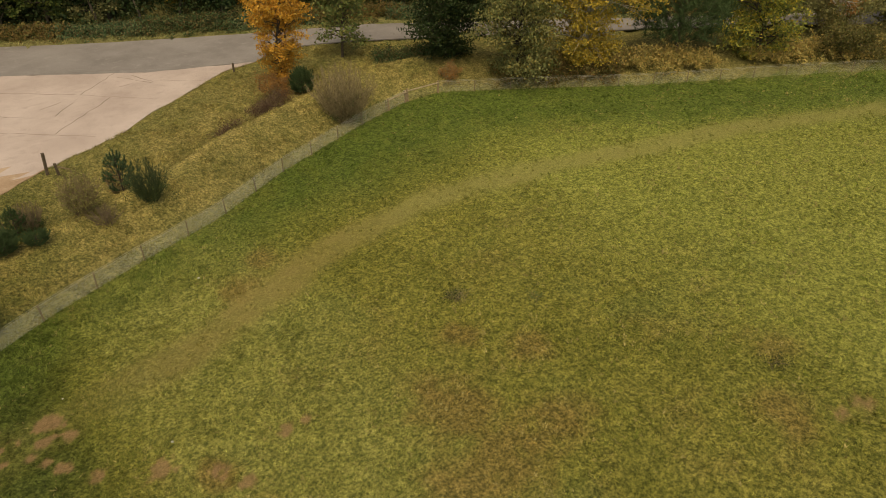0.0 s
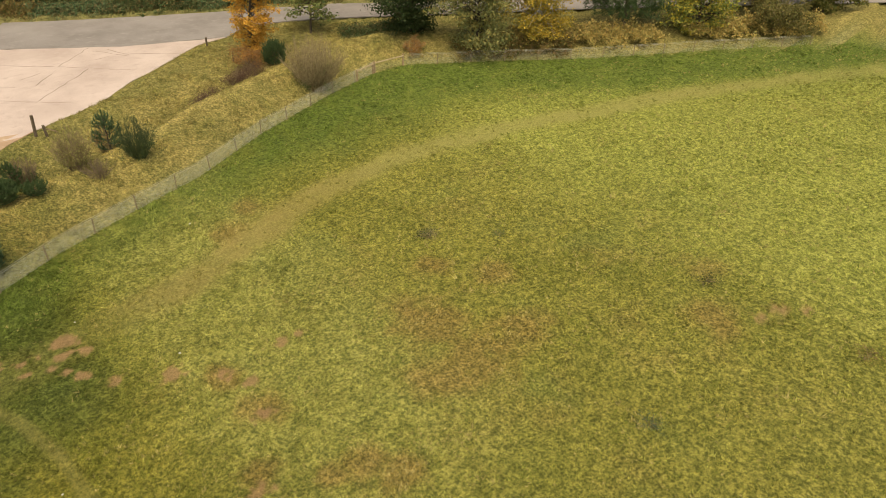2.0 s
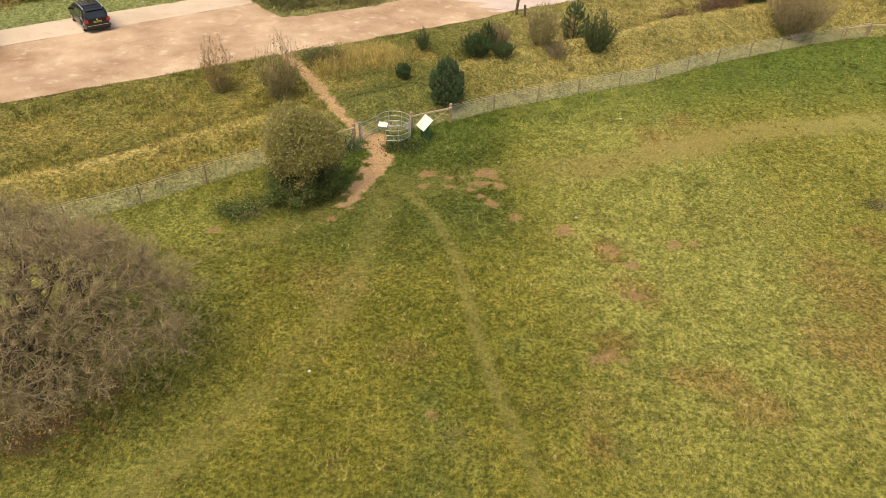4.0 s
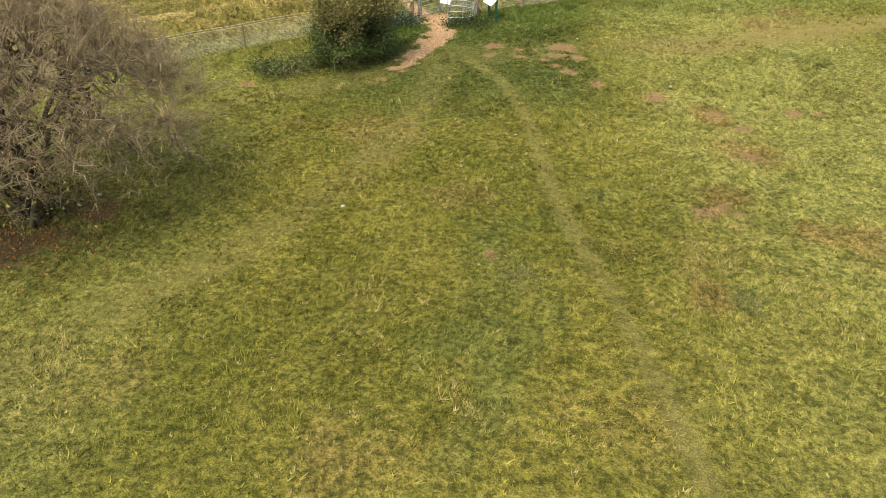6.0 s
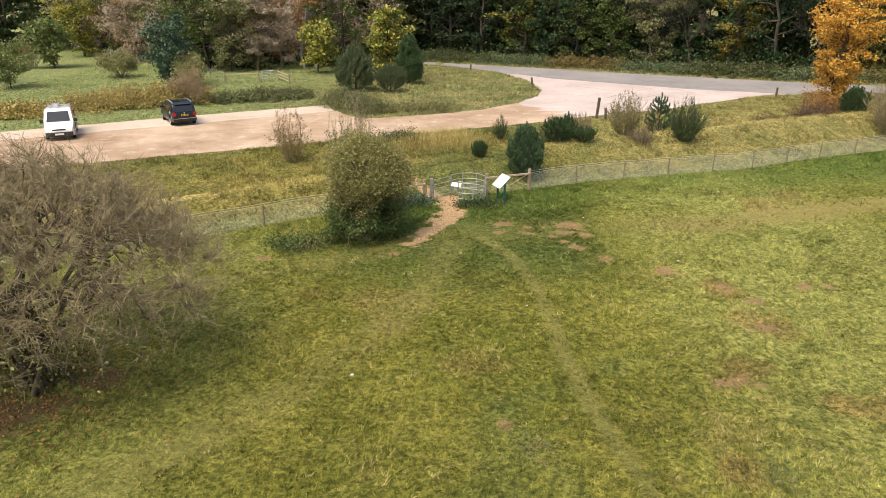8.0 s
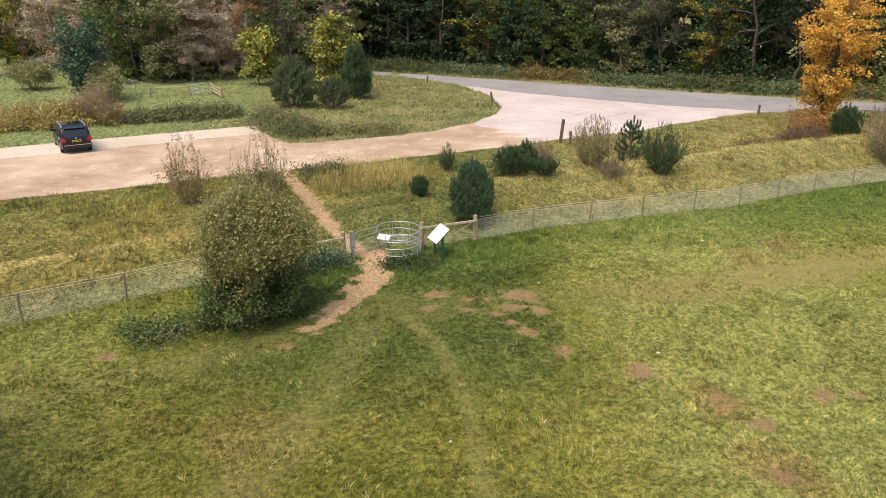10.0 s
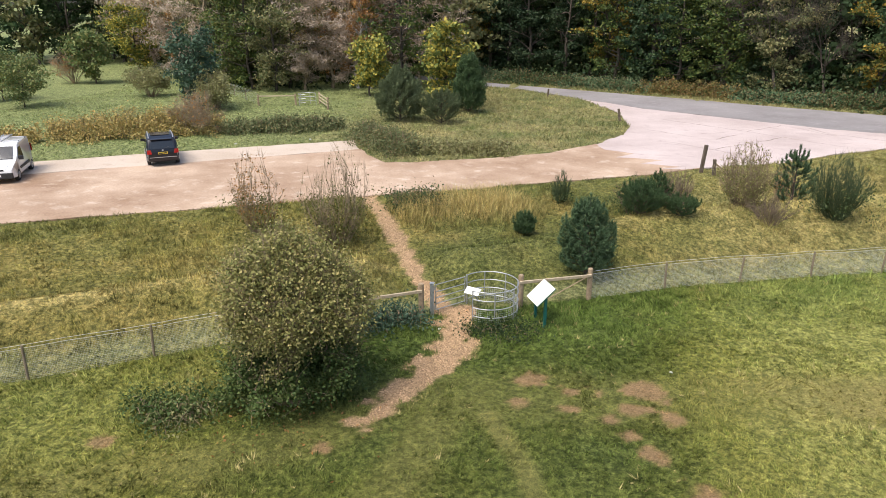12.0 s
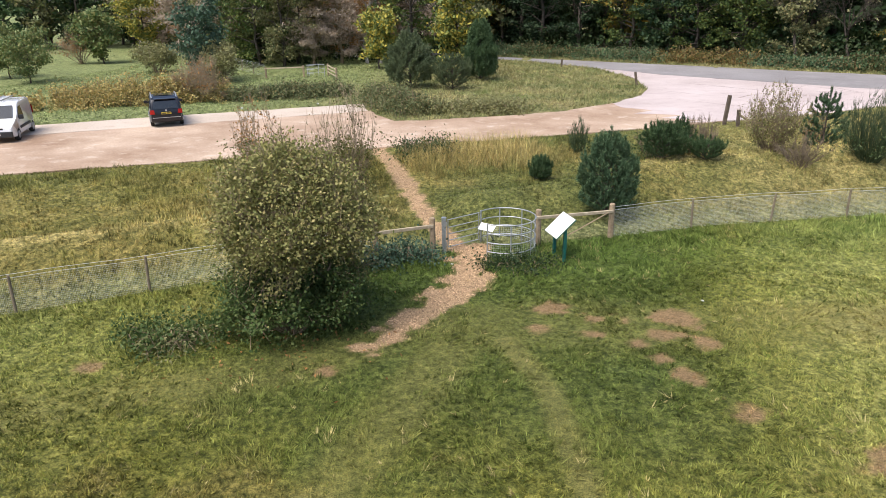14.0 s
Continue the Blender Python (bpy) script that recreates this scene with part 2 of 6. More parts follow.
    colour = mix(colour, worn, np.clip(trod, 0, 1) * 0.85)
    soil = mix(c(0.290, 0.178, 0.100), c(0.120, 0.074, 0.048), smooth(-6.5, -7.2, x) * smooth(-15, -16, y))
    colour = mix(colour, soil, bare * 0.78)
    return mix(colour, c(0.400, 0.272, 0.158), gravel)


# ---- materials ----
def material(name, rough=0.8, metal=0.0):
    m = bpy.data.materials.new(name)
    m.use_nodes = True
    b = m.node_tree.nodes["Principled BSDF"]
    b.inputs["Roughness"].default_value, b.inputs["Metallic"].default_value = rough, metal
    return m, m.node_tree.nodes, m.node_tree.links, b


def ramp(nodes, links, source, stops):
    r = nodes.new("ShaderNodeValToRGB")
    while len(r.color_ramp.elements) < len(stops):
        r.color_ramp.elements.new(0.5)
    for e, (at, colour) in zip(r.color_ramp.elements, stops):
        e.position, e.color = at, (*colour, 1)
    links.new(source, r.inputs[0])
    return r.outputs[0]


def noise_node(nodes, links, scale, detail=4.0, rough=0.6):
    n = nodes.new("ShaderNodeTexNoise")
    n.inputs["Scale"].default_value, n.inputs["Detail"].default_value, n.inputs["Roughness"].default_value = scale, detail, rough
    g = nodes.new("ShaderNodeNewGeometry")
    links.new(g.outputs["Position"], n.inputs["Vector"])
    return n.outputs["Fac"]


def mixed(nodes, links, a, b, factor, blend="MIX"):
    m = nodes.new("ShaderNodeMix")
    m.data_type, m.blend_type = "RGBA", blend
    for socket, v in ((m.inputs[6], a), (m.inputs[7], b), (m.inputs[0], factor)):
        if isinstance(v, bpy.types.NodeSocket):
            links.new(v, socket)
        else:
            socket.default_value = v if not isinstance(v, tuple) else (*v, 1)
    return m.outputs[2]


def bump(nodes, links, b, height, strength, distance=0.02):
    n = nodes.new("ShaderNodeBump")
    n.inputs["Strength"].default_value, n.inputs["Distance"].default_value = strength, distance
    links.new(height, n.inputs["Height"])
    links.new(n.outputs[0], b.inputs["Normal"])


def grained(name, dark, light, scale=8, fine=60, rough=0.8, metal=0.0, relief=0.4, distance=0.01):
    """A surface of two tones with coarse and fine variation and relief."""
    m, n, l, b = material(name, rough, metal)
    coarse = noise_node(n, l, scale, 5)
    small = noise_node(n, l, fine, 3)
    c = ramp(n, l, coarse, [(0.3, dark), (0.7, light)])
    shade = ramp(n, l, small, [(0.25, (0.7, 0.7, 0.7)), (0.75, (1.15, 1.15, 1.15))])
    l.new(mixed(n, l, c, shade, 1.0, "MULTIPLY"), b.inputs["Base Color"])
    if relief:
        bump(n, l, b, small, relief, distance)
    return m


def tinted(name, rough=0.85, fine=30.0, relief=0.6, distance=0.05, spread=0.35, swing=1.0):
    """Takes its colour from the mesh's tint and varies it."""
    m, n, l, b = material(name, rough)
    a = n.new("ShaderNodeAttribute")
    a.attribute_name = "tint"
    small = noise_node(n, l, fine, 6, 0.75)
    shade = ramp(n, l, small, [(0.36, (1 - spread,) * 3), (0.64, (1 + spread,) * 3)])
    colour = mixed(n, l, a.outputs["Color"], shade, 1.0, "MULTIPLY")
    coarse = noise_node(n, l, fine * 0.26, 4, 0.68)
    # Lumps lightened, hollows darkened: tussock shading put into the colour.
    colour = mixed(n, l, colour, ramp(n, l, coarse, [(0.39, tuple(1 - swing * v for v in (0.50, 0.46, 0.52))), (0.61, tuple(1 + swing * v for v in (0.48, 0.41, 0.34)))]), a.outputs["Alpha"], "MULTIPLY")
    tufts = noise_node(n, l, 2.3, 2, 0.55)
    colour = mixed(n, l, colour, ramp(n, l, tufts, [(0.36, (0.76, 0.79, 0.72)), (0.64, (1.22, 1.20, 1.20))]), a.outputs["Alpha"], "MULTIPLY")
    l.new(colour, b.inputs["Base Color"])
    b.inputs["Specular IOR Level"].default_value = 0.15
    if relief:
        lumps = n.new("ShaderNodeMath")
        lumps.operation = "MULTIPLY_ADD"
        lumps.inputs[1].default_value = 2.2
        l.new(coarse, lumps.inputs[0])
        l.new(small, lumps.inputs[2])
        bump(n, l, b, lumps.outputs[0], relief, distance)
    return m


def leafy(name, tones, rough=0.6, sheer=0.18):
    """Leaves: each piece takes one of the tones."""
    m, n, l, b = material(name, rough)
    g = n.new("ShaderNodeNewGeometry")
    c = ramp(n, l, g.outputs["Random Per Island"], [(i / max(1, len(tones) - 1), t) for i, t in enumerate(tones)])
    l.new(c, b.inputs["Base Color"])
    b.inputs["Specular IOR Level"].default_value = 0.2
    t = n.new("ShaderNodeBsdfTranslucent")
    l.new(c, t.inputs["Color"])
    mix = n.new("ShaderNodeMixShader")
    mix.inputs[0].default_value = sheer
    l.new(b.outputs[0], mix.inputs[1])
    l.new(t.outputs[0], mix.inputs[2])
    l.new(mix.outputs[0], n["Material Output"].inputs["Surface"])
    return m


M_GROUND = tinted("turf", fine=26.0, relief=1.0, distance=0.05, spread=0.5)
M_GRASS = tinted("grass_blades", fine=26.0, relief=0, spread=0.2, swing=0.75)
M_BARK = grained("bark", (0.045, 0.036, 0.026), (0.12, 0.10, 0.075), 6, 40, 0.9, relief=0.8)
M_TWIG = grained("twigs", (0.15, 0.112, 0.066), (0.31, 0.238, 0.150), 2, 20, 0.9, relief=0)
M_DRY = grained("dry_stems", (0.11, 0.084, 0.054), (0.26, 0.200, 0.130), 2, 20, 0.9, relief=0)
M_BROOM = grained("green_stems", (0.030, 0.055, 0.020), (0.075, 0.105, 0.038), 3, 25, 0.8, relief=0)
M_TWIG_RED = grained("red_twigs", (0.180, 0.135, 0.080), (0.41, 0.325, 0.205), 2, 20, 0.9, relief=0)
M_TWIG_LICHEN = grained("lichened_twigs", (0.130, 0.100, 0.050), (0.43, 0.355, 0.205), 3, 9, 0.9, relief=0)
M_LICHEN = grained("lichen_bark", (0.030, 0.024, 0.016), (0.145, 0.115, 0.070), 5, 30, 0.9, relief=0.5)
M_BIRCH = grained("birch_bark", (0.30, 0.28, 0.25), (0.62, 0.60, 0.56), 3, 25, 0.8, relief=0.3)
M_WOOD = grained("weathered_timber", (0.24, 0.175, 0.105), (0.42, 0.325, 0.21), 7, 60, 0.85, relief=0.5)
M_DARKWOOD = grained("dark_timber", (0.07, 0.052, 0.036), (0.16, 0.125, 0.09), 6, 50, 0.9, relief=0.5)
M_POST = grained("grey_timber", (0.17, 0.135, 0.09), (0.30, 0.245, 0.17), 6, 50, 0.9, relief=0.4)
M_RAIL = grained("pale_timber", (0.34, 0.27, 0.17), (0.56, 0.47, 0.33), 5, 50, 0.8, relief=0.3)
M_GALV = grained("galvanised_steel", (0.42, 0.44, 0.45), (0.62, 0.64, 0.65), 12, 80, 0.45, 0.75, relief=0.1)
M_WIRE = grained("fence_wire", (0.50, 0.53, 0.49), (0.68, 0.71, 0.66), 9, 50, 0.5, 0.1, relief=0)
M_GREEN = grained("green_paint", (0.008, 0.085, 0.065), (0.016, 0.13, 0.10), 8, 60, 0.5, relief=0.1)
M_CREAM = grained("cream_panel", (0.72, 0.70, 0.58), (0.82, 0.80, 0.70), 4, 40, 0.4, relief=0.05)
M_PRINT = grained("faded_print", (0.42, 0.44, 0.38), (0.55, 0.56, 0.48), 9, 60, 0.5, relief=0)
M_WHITE = grained("white_plate", (0.70, 0.70, 0.68), (0.82, 0.82, 0.80), 5, 50, 0.45, relief=0.05)


# ---- mesh helpers ----
def mesh_data(name, verts, faces, mat, tint=None, flat=True):
    """A mesh from arrays; all faces have the same number of corners."""
    verts, faces = np.asarray(verts, np.float32), np.asarray(faces, np.int32)
    me = bpy.data.meshes.new(name)
    k = faces.shape[1]
    me.vertices.add(len(verts))
    me.vertices.foreach_set("co", verts.ravel())
    me.loops.add(faces.size)
    me.loops.foreach_set("vertex_index", faces.ravel())
    me.polygons.add(len(faces))
    me.polygons.foreach_set("loop_start", np.arange(0, faces.size, k, dtype=np.int32))
    me.polygons.foreach_set("loop_total", np.full(len(faces), k, np.int32))
    me.polygons.foreach_set("use_smooth", np.full(len(faces), not flat))
    if tint is not None:
        a = me.attributes.new("tint", "FLOAT_COLOR", "POINT")
        a.data.foreach_set("color", (tint if tint.shape[1] == 4 else np.c_[tint, np.ones(len(tint))]).astype(np.float32).ravel())
    me.materials.append(mat)
    me.update(calc_edges=True)
    return me


def part(name, bm, mat, parent=None, label="", smooth_faces=False):
    """Links a bmesh, or mesh data, as one object under a thing or a part."""
    if isinstance(bm, bmesh.types.BMesh):
        me = bpy.data.meshes.new(name)
        bmesh.ops.recalc_face_normals(bm, faces=bm.faces)
        for f in bm.faces:
            f.smooth = smooth_faces
        bm.to_mesh(me)
        bm.free()
        me.materials.append(mat)
    else:
        me = bm
    ob = new(name, me)
    if parent is not None:
        ob.parent = parent
    if label:
        tagged(ob, label)
    return ob


def thing(name, m, label, category, group="", kind=""):
    ob = new(name)
    ob.empty_display_size = 0.2
    ob.matrix_world = m
    return tagged(ob, label, category, group, kind)


def box(bm, size, at=(0, 0, 0), turn=None, bevel=0.0):
    m = Matrix.Translation(at) @ (turn or Matrix()) @ Matrix.Diagonal((*size, 1))
    made = bmesh.ops.create_cube(bm, size=1, matrix=m)
    if bevel:
        edges = list({e for v in made["verts"] for e in v.link_edges})
        bmesh.ops.bevel(bm, geom=edges, offset=bevel, segments=2, affect="EDGES", profile=0.7)
    return bm


def tube_arrays(points, radii, sides=6):
    """A tube along points; arrays of vertices and quads."""
    p = np.asarray(points, float)
    d = np.gradient(p, axis=0)
    d /= np.linalg.norm(d, axis=1)[:, None] + 1e-9
    up = np.where(np.abs(d[:, 2:3]) > 0.95, [[1.0, 0, 0]], [[0, 0, 1.0]])
    u = np.cross(d, up)
    u /= np.linalg.norm(u, axis=1)[:, None] + 1e-9
    w = np.cross(d, u)
    a = np.linspace(0, 2 * np.pi, sides, endpoint=False)
    r = np.broadcast_to(np.asarray(radii, float), (len(p),))
    v = p[:, None] + r[:, None, None] * (np.cos(a)[None, :, None] * u[:, None] + np.sin(a)[None, :, None] * w[:, None])
    n = len(p)
    i, j = np.meshgrid(np.arange(n - 1), np.arange(sides), indexing="ij")
    k = (j + 1) % sides
    f = np.stack([i * sides + j, i * sides + k, (i + 1) * sides + k, (i + 1) * sides + j], -1).reshape(-1, 4)
    return v.reshape(-1, 3), f


def joined(pieces):
    verts, faces, n = [], [], 0
    for v, f in pieces:
        verts.append(v)
        faces.append(np.asarray(f) + n)
        n += len(v)
    return np.concatenate(verts), np.concatenate(faces)


def tubes(name, runs, mat, parent=None, sides=6, label=""):
    """One mesh of several tubes; each run is (points, radii)."""
    v, f = joined([tube_arrays(p, r, sides) for p, r in runs])
    return part(name, mesh_data(name, v, f, mat, flat=False), mat, parent, label)


def rod(name, a, b, r, mat, parent, sides=8, label=""):
    bm = bmesh.new()
    a, b = Vector(a), Vector(b)
    turn = (b - a).to_track_quat("Z", "Y").to_matrix().to_4x4()
    bmesh.ops.create_cone(bm, cap_ends=True, segments=sides, radius1=r, radius2=r, depth=(b - a).length,
                          matrix=Matrix.Translation((a + b) / 2) @ turn)
    return part(name, bm, mat, parent, label, smooth_faces=False)


# ---- ground ----
def spaced(lo, near_lo, near_hi, hi, step, grow=1.22):
    mid = list(np.arange(near_lo, near_hi + 1e-6, step))
    out, s = [near_hi], step
    while out[-1] < hi:
        s *= grow
        out.append(out[-1] + s)
    back, s = [near_lo], step
    while back[-1] > lo:
        s *= grow
        back.append(back[-1] - s)
    return np.array(back[:0:-1] + mid + out[1:])


def build_ground():
    xs, ys = spaced(-2500, -30, 58, 2500, 0.42), spaced(-2500, -34, 34, 2500, 0.42)
    xs = np.unique(np.round(np.r_[xs[(xs < -8) | (xs > 18)], np.arange(-8, 18.01, 0.15)], 3))
    ys = np.unique(np.round(np.r_[ys[(ys < -21) | (ys > 4)], np.arange(-21, 4.01, 0.15)], 3))
    x, y = np.meshgrid(xs, ys)
    z = ground_height(x, y)
    v = np.stack([x, y, z], -1).reshape(-1, 3)
    n, m = len(xs), len(ys)
    i, j = np.meshgrid(np.arange(m - 1), np.arange(n - 1), indexing="ij")
    f = np.stack([i * n + j, i * n + j + 1, (i + 1) * n + j + 1, (i + 1) * n + j], -1).reshape(-1, 4)
    trod, bare, gravel = wear(x, y)
    # Untrodden ground darkened: thatch, plus the shade between blades put into the tint.
    thatch_shade = 0.80 + 0.20 * np.clip(trod + bare + gravel, 0, 1)
    even = 1 - 0.8 * np.clip(trod + bare + gravel, 0, 1)
    tint = np.concatenate([ground_colour(x, y) * thatch_shade[..., None], even[..., None]], -1).reshape(-1, 4)
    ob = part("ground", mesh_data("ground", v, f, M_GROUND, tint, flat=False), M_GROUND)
    tagged(ob, "olive green turf field with trodden paths and a rough grassy bank", "ground", kind="structure")


def ragged(poly, step, amount, seed):
    """Breaks up an outline with small uneven steps."""
    out = []
    for (ax, ay), (bx, by) in zip(poly, poly[1:] + poly[:1]):
        length = math.hypot(bx - ax, by - ay)
        count = max(1, int(length / step)) if length < 60 else 12
        for k in range(count):
            x, y = ax + (bx - ax) * k / count, ay + (by - ay) * k / count
            out.append((x + amount * (vnoise(x, y, 1.1, seed) - 0.5) * 2, y + amount * (vnoise(x, y, 1.1, seed + 1) - 0.5) * 2))
    return [(float(a), float(b)) for a, b in out]


def sheet(name, poly, z, thick, mat, label, category, seed=1, step=0.6, amount=0.18):
    bm = bmesh.new()
    outline = ragged(poly, step, amount, seed)
    top = [bm.verts.new((x, y, z)) for x, y in outline]
    low = [bm.verts.new((x, y, z - thick)) for x, y in outline]
    edges = [bm.edges.new((a, b)) for a, b in zip(top, top[1:] + top[:1])]
    bmesh.ops.triangle_fill(bm, edges=edges, use_beauty=True, normal=(0, 0, 1))
    for a, b, c, d in zip(top, top[1:] + top[:1], low[1:] + low[:1], low):
        bm.faces.new((a, d, c, b))
    ob = part(name, bm, mat)
    return tagged(ob, label, category, kind="structure")


def gravel_surface(name, dark, light, patch, stones, joints=0.0):
    """Loose or bound mineral surface with broad stains, worn pale patches and fine stones."""
    m, n, l, b = material(name, 0.9)
    broad, mid, fine = noise_node(n, l, 0.22, 5), noise_node(n, l, 1.1, 6, 0.65), noise_node(n, l, stones, 4, 0.7)
    c = ramp(n, l, broad, [(0.35, dark), (0.65, light)])
    c = mixed(n, l, c, patch, ramp(n, l, mid, [(0.55, (0, 0, 0)), (0.72, (0.7, 0.7, 0.7))]))
    shade = ramp(n, l, fine, [(0.25, (0.72, 0.72, 0.72)), (0.75, (1.16, 1.16, 1.16))])
    l.new(mixed(n, l, c, shade, 1.0, "MULTIPLY"), b.inputs["Base Color"])
    bump(n, l, b, fine, 0.5, 0.01)
    return m


M_PARK = gravel_surface("car_park_gravel", (0.28, 0.18, 0.11), (0.50, 0.375, 0.27), (0.60, 0.50, 0.40), 9.0)
M_CONCRETE = gravel_surface("old_concrete", (0.43, 0.355, 0.330), (0.555, 0.475, 0.448), (0.38, 0.312, 0.285), 14.0)
M_SLAB = gravel_surface("pale_concrete", (0.46, 0.375, 0.29), (0.56, 0.475, 0.39), (0.40, 0.31, 0.23), 12.0)
M_ASPHALT = gravel_surface("worn_asphalt", (0.205, 0.190, 0.187), (0.28, 0.264, 0.26), (0.335, 0.315, 0.305), 20.0)
M_CRACK = grained("crack_soil", (0.13, 0.105, 0.085), (0.24, 0.20, 0.165), 5, 40, 0.95)

build_ground()
sheet("car_park", PARK, 1.00, 0.10, M_PARK, "tan gravel car park with pale worn patches", "car park", 3)
sheet("road_asphalt", ROAD, 1.012, 0.10, M_ASPHALT, "worn grey asphalt road curving past the woods", "road", 5, 0.8, 0.10)
sheet("concrete_apron", APRON, 1.006, 0.10, M_CONCRETE, "cracked pale concrete apron beside the road", "pavement", 7, 0.7, 0.16)
sheet("concrete_strip", SLAB, 1.004, 0.10, M_SLAB, "pale concrete parking strip at the car park's edge", "pavement", 9, 0.8, 0.08)


JOINTS = [((12.2, 38.9), (17.4, 34.3)), ((17.6, 34.1), (22.3, 29.4)), ((12.4, 44.0), (32.6, 33.0)), ((10.7, 29.3), (16.4, 24.2)), ((21.6, 38.0), (17.7, 34.2)), ((22.7, 36.6), (23.7, 33.6)),
          ((14.0, 26.5), (19.5, 31.8)), ((10.2, 33.8), (13.4, 31.0)), ((24.0, 33.8), (27.6, 31.0))]


def cracks():
    """Joints and wandering cracks of the apron, as thin soil-filled strips."""
    rng = random.Random(5)
    runs = []
    lines = JOINTS
    for (ax, ay), (bx, by) in lines:
        count = int(math.hypot(bx - ax, by - ay) / 0.7)
        runs.append(([(ax + (bx - ax) * k / count + rng.gauss(0, 0.05), ay + (by - ay) * k / count + rng.gauss(0, 0.05)) for k in range(count + 1)],
                     rng.uniform(0.018, 0.040)))
    for _ in range(4):
        x, y, a = rng.uniform(11, 24), rng.uniform(26, 38), rng.uniform(0, 6.28)
        pts = [(x, y)]
        for _ in range(rng.randint(3, 8)):
            a += rng.gauss(0, 0.12)
            pts.append((pts[-1][0] + 0.5 * math.cos(a), pts[-1][1] + 0.5 * math.sin(a)))
        if all(inside(np.array([p[0]]), np.array([p[1]]), APRON)[0] for p in pts):
            runs.append((pts, rng.uniform(0.018, 0.040)))
    verts, faces = [], []
    for pts, w in runs:
        n = len(verts)
        for k, (x, y) in enumerate(pts):
            q = pts[min(k + 1, len(pts) - 1)], pts[max(k - 1, 0)]
            dx, dy = q[0][0] - q[1][0], q[0][1] - q[1][1]
            s = math.hypot(dx, dy) or 1
            ww = w * rng.uniform(0.5, 1.3)
            verts += [(x - dy / s * ww, y + dx / s * ww, 1.0165), (x + dy / s * ww, y - dx / s * ww, 1.0165)]
        faces += [(n + 2 * k, n + 2 * k + 1, n + 2 * k + 3, n + 2 * k + 2) for k in range(len(pts) - 1)]
    ob = part("concrete_joints", mesh_data("concrete_joints", verts, faces, M_CRACK), M_CRACK)
    tagged(ob, "dark soil-filled joints and cracks in the concrete", "crack", kind="structure")


cracks()


# ---- grass ----
def blades(name, x, y, per, tall, wide, lean, label, mat=M_GRASS, tint=None, seed=1, category="grass", toned=0.3):
    rng = np.random.default_rng(seed)
    n = len(x)
    if tint is None:
        tint = ground_colour(x, y)
    tint = tint * (1 + toned * (rng.random((n, 1)) - 0.45)) * (1 + 0.12 * (rng.random((n, 3)) - 0.5))
    z = ground_height(x, y) - 0.01
    k = n * per
    rep = lambda a: np.repeat(a, per, axis=0)
    size = rep(np.asarray(tall) * (0.6 + 0.8 * rng.random(n)))
    px, py, pz = rep(x) + rng.normal(0, 0.035, k) * np.clip(size * 6, 0.5, 2), rep(y) + rng.normal(0, 0.035, k) * np.clip(size * 6, 0.5, 2), rep(z)
    a, b = rng.random(k) * 2 * np.pi, rng.random(k) * 2 * np.pi
    w, h = rep(np.broadcast_to(wide, (n,))) * (0.6 + 0.8 * rng.random(k)), size * (0.7 + 0.6 * rng.random(k))
    out = lean * h * rng.random(k)
    v = np.empty((k, 3, 3))
    v[:, 0] = np.c_[px - w * np.cos(a), py - w * np.sin(a), pz]
    v[:, 1] = np.c_[px + w * np.cos(a), py + w * np.sin(a), pz]
    v[:, 2] = np.c_[px + out * np.cos(b), py + out * np.sin(b), pz + h]
    c = np.repeat(rep(tint), 3, axis=0)
    f = np.arange(k * 3).reshape(-1, 3)
    ob = part(name, mesh_data(name, v.reshape(-1, 3), f, mat, c), mat)
    return tagged(ob, label, category, kind="stuff")


def scatter(count, x0, x1, y0, y1, seed):
    rng = np.random.default_rng(seed)
    return rng.uniform(x0, x1, count), rng.uniform(y0, y1, count), rng.random(count)


def tufts(name, x, y, per, tall, wide, tint, label, seed, splay=0.9):
    """Tussocks: each a fan of broad arching blades that lie over one way, all of one tone."""
    rng = np.random.default_rng(seed)
    n = len(x)
    z = ground_height(x, y) - 0.01
    comb = 6.283 * fnoise(x, y, 3.0, 201, 2) * 2 + rng.normal(0, 0.7, n)
    k = n * per
    rep = lambda a: np.repeat(a, per, axis=0)
    size = rep(tall * (0.7 + 0.6 * rng.random(n))) * (0.6 + 0.7 * rng.random(k))
    a = rng.random(k) * 6.283
    r = size * 0.35 * rng.random(k)
    px, py, pz = rep(x) + r * np.cos(a), rep(y) + r * np.sin(a), rep(z)
    lean = rep(comb)
    ox = size * (splay * np.cos(lean) + 0.7 * np.cos(a)) * rng.uniform(0.3, 0.9, k)
    oy = size * (splay * np.sin(lean) + 0.7 * np.sin(a)) * rng.uniform(0.3, 0.9, k)
    h = size * rng.uniform(0.35, 0.95, k)
    b = rng.random(k) * 3.1416
    w = wide * (0.6 + 0.8 * rng.random(k))
    v = np.empty((k, 3, 3))
    v[:, 0] = np.c_[px - w * np.cos(b), py - w * np.sin(b), pz]
    v[:, 1] = np.c_[px + w * np.cos(b), py + w * np.sin(b), pz]
    v[:, 2] = np.c_[px + ox, py + oy, pz + h]
    c = rep(tint) * (0.82 + 0.36 * rng.random((k, 1)))
    c = np.repeat(np.c_[c, np.full(k, 0.35)], 3, axis=0)
    ob = part(name, mesh_data(name, v.reshape(-1, 3), np.arange(k * 3).reshape(-1, 3), M_GRASS, c), M_GRASS)
    return tagged(ob, label, "grass", kind="stuff")


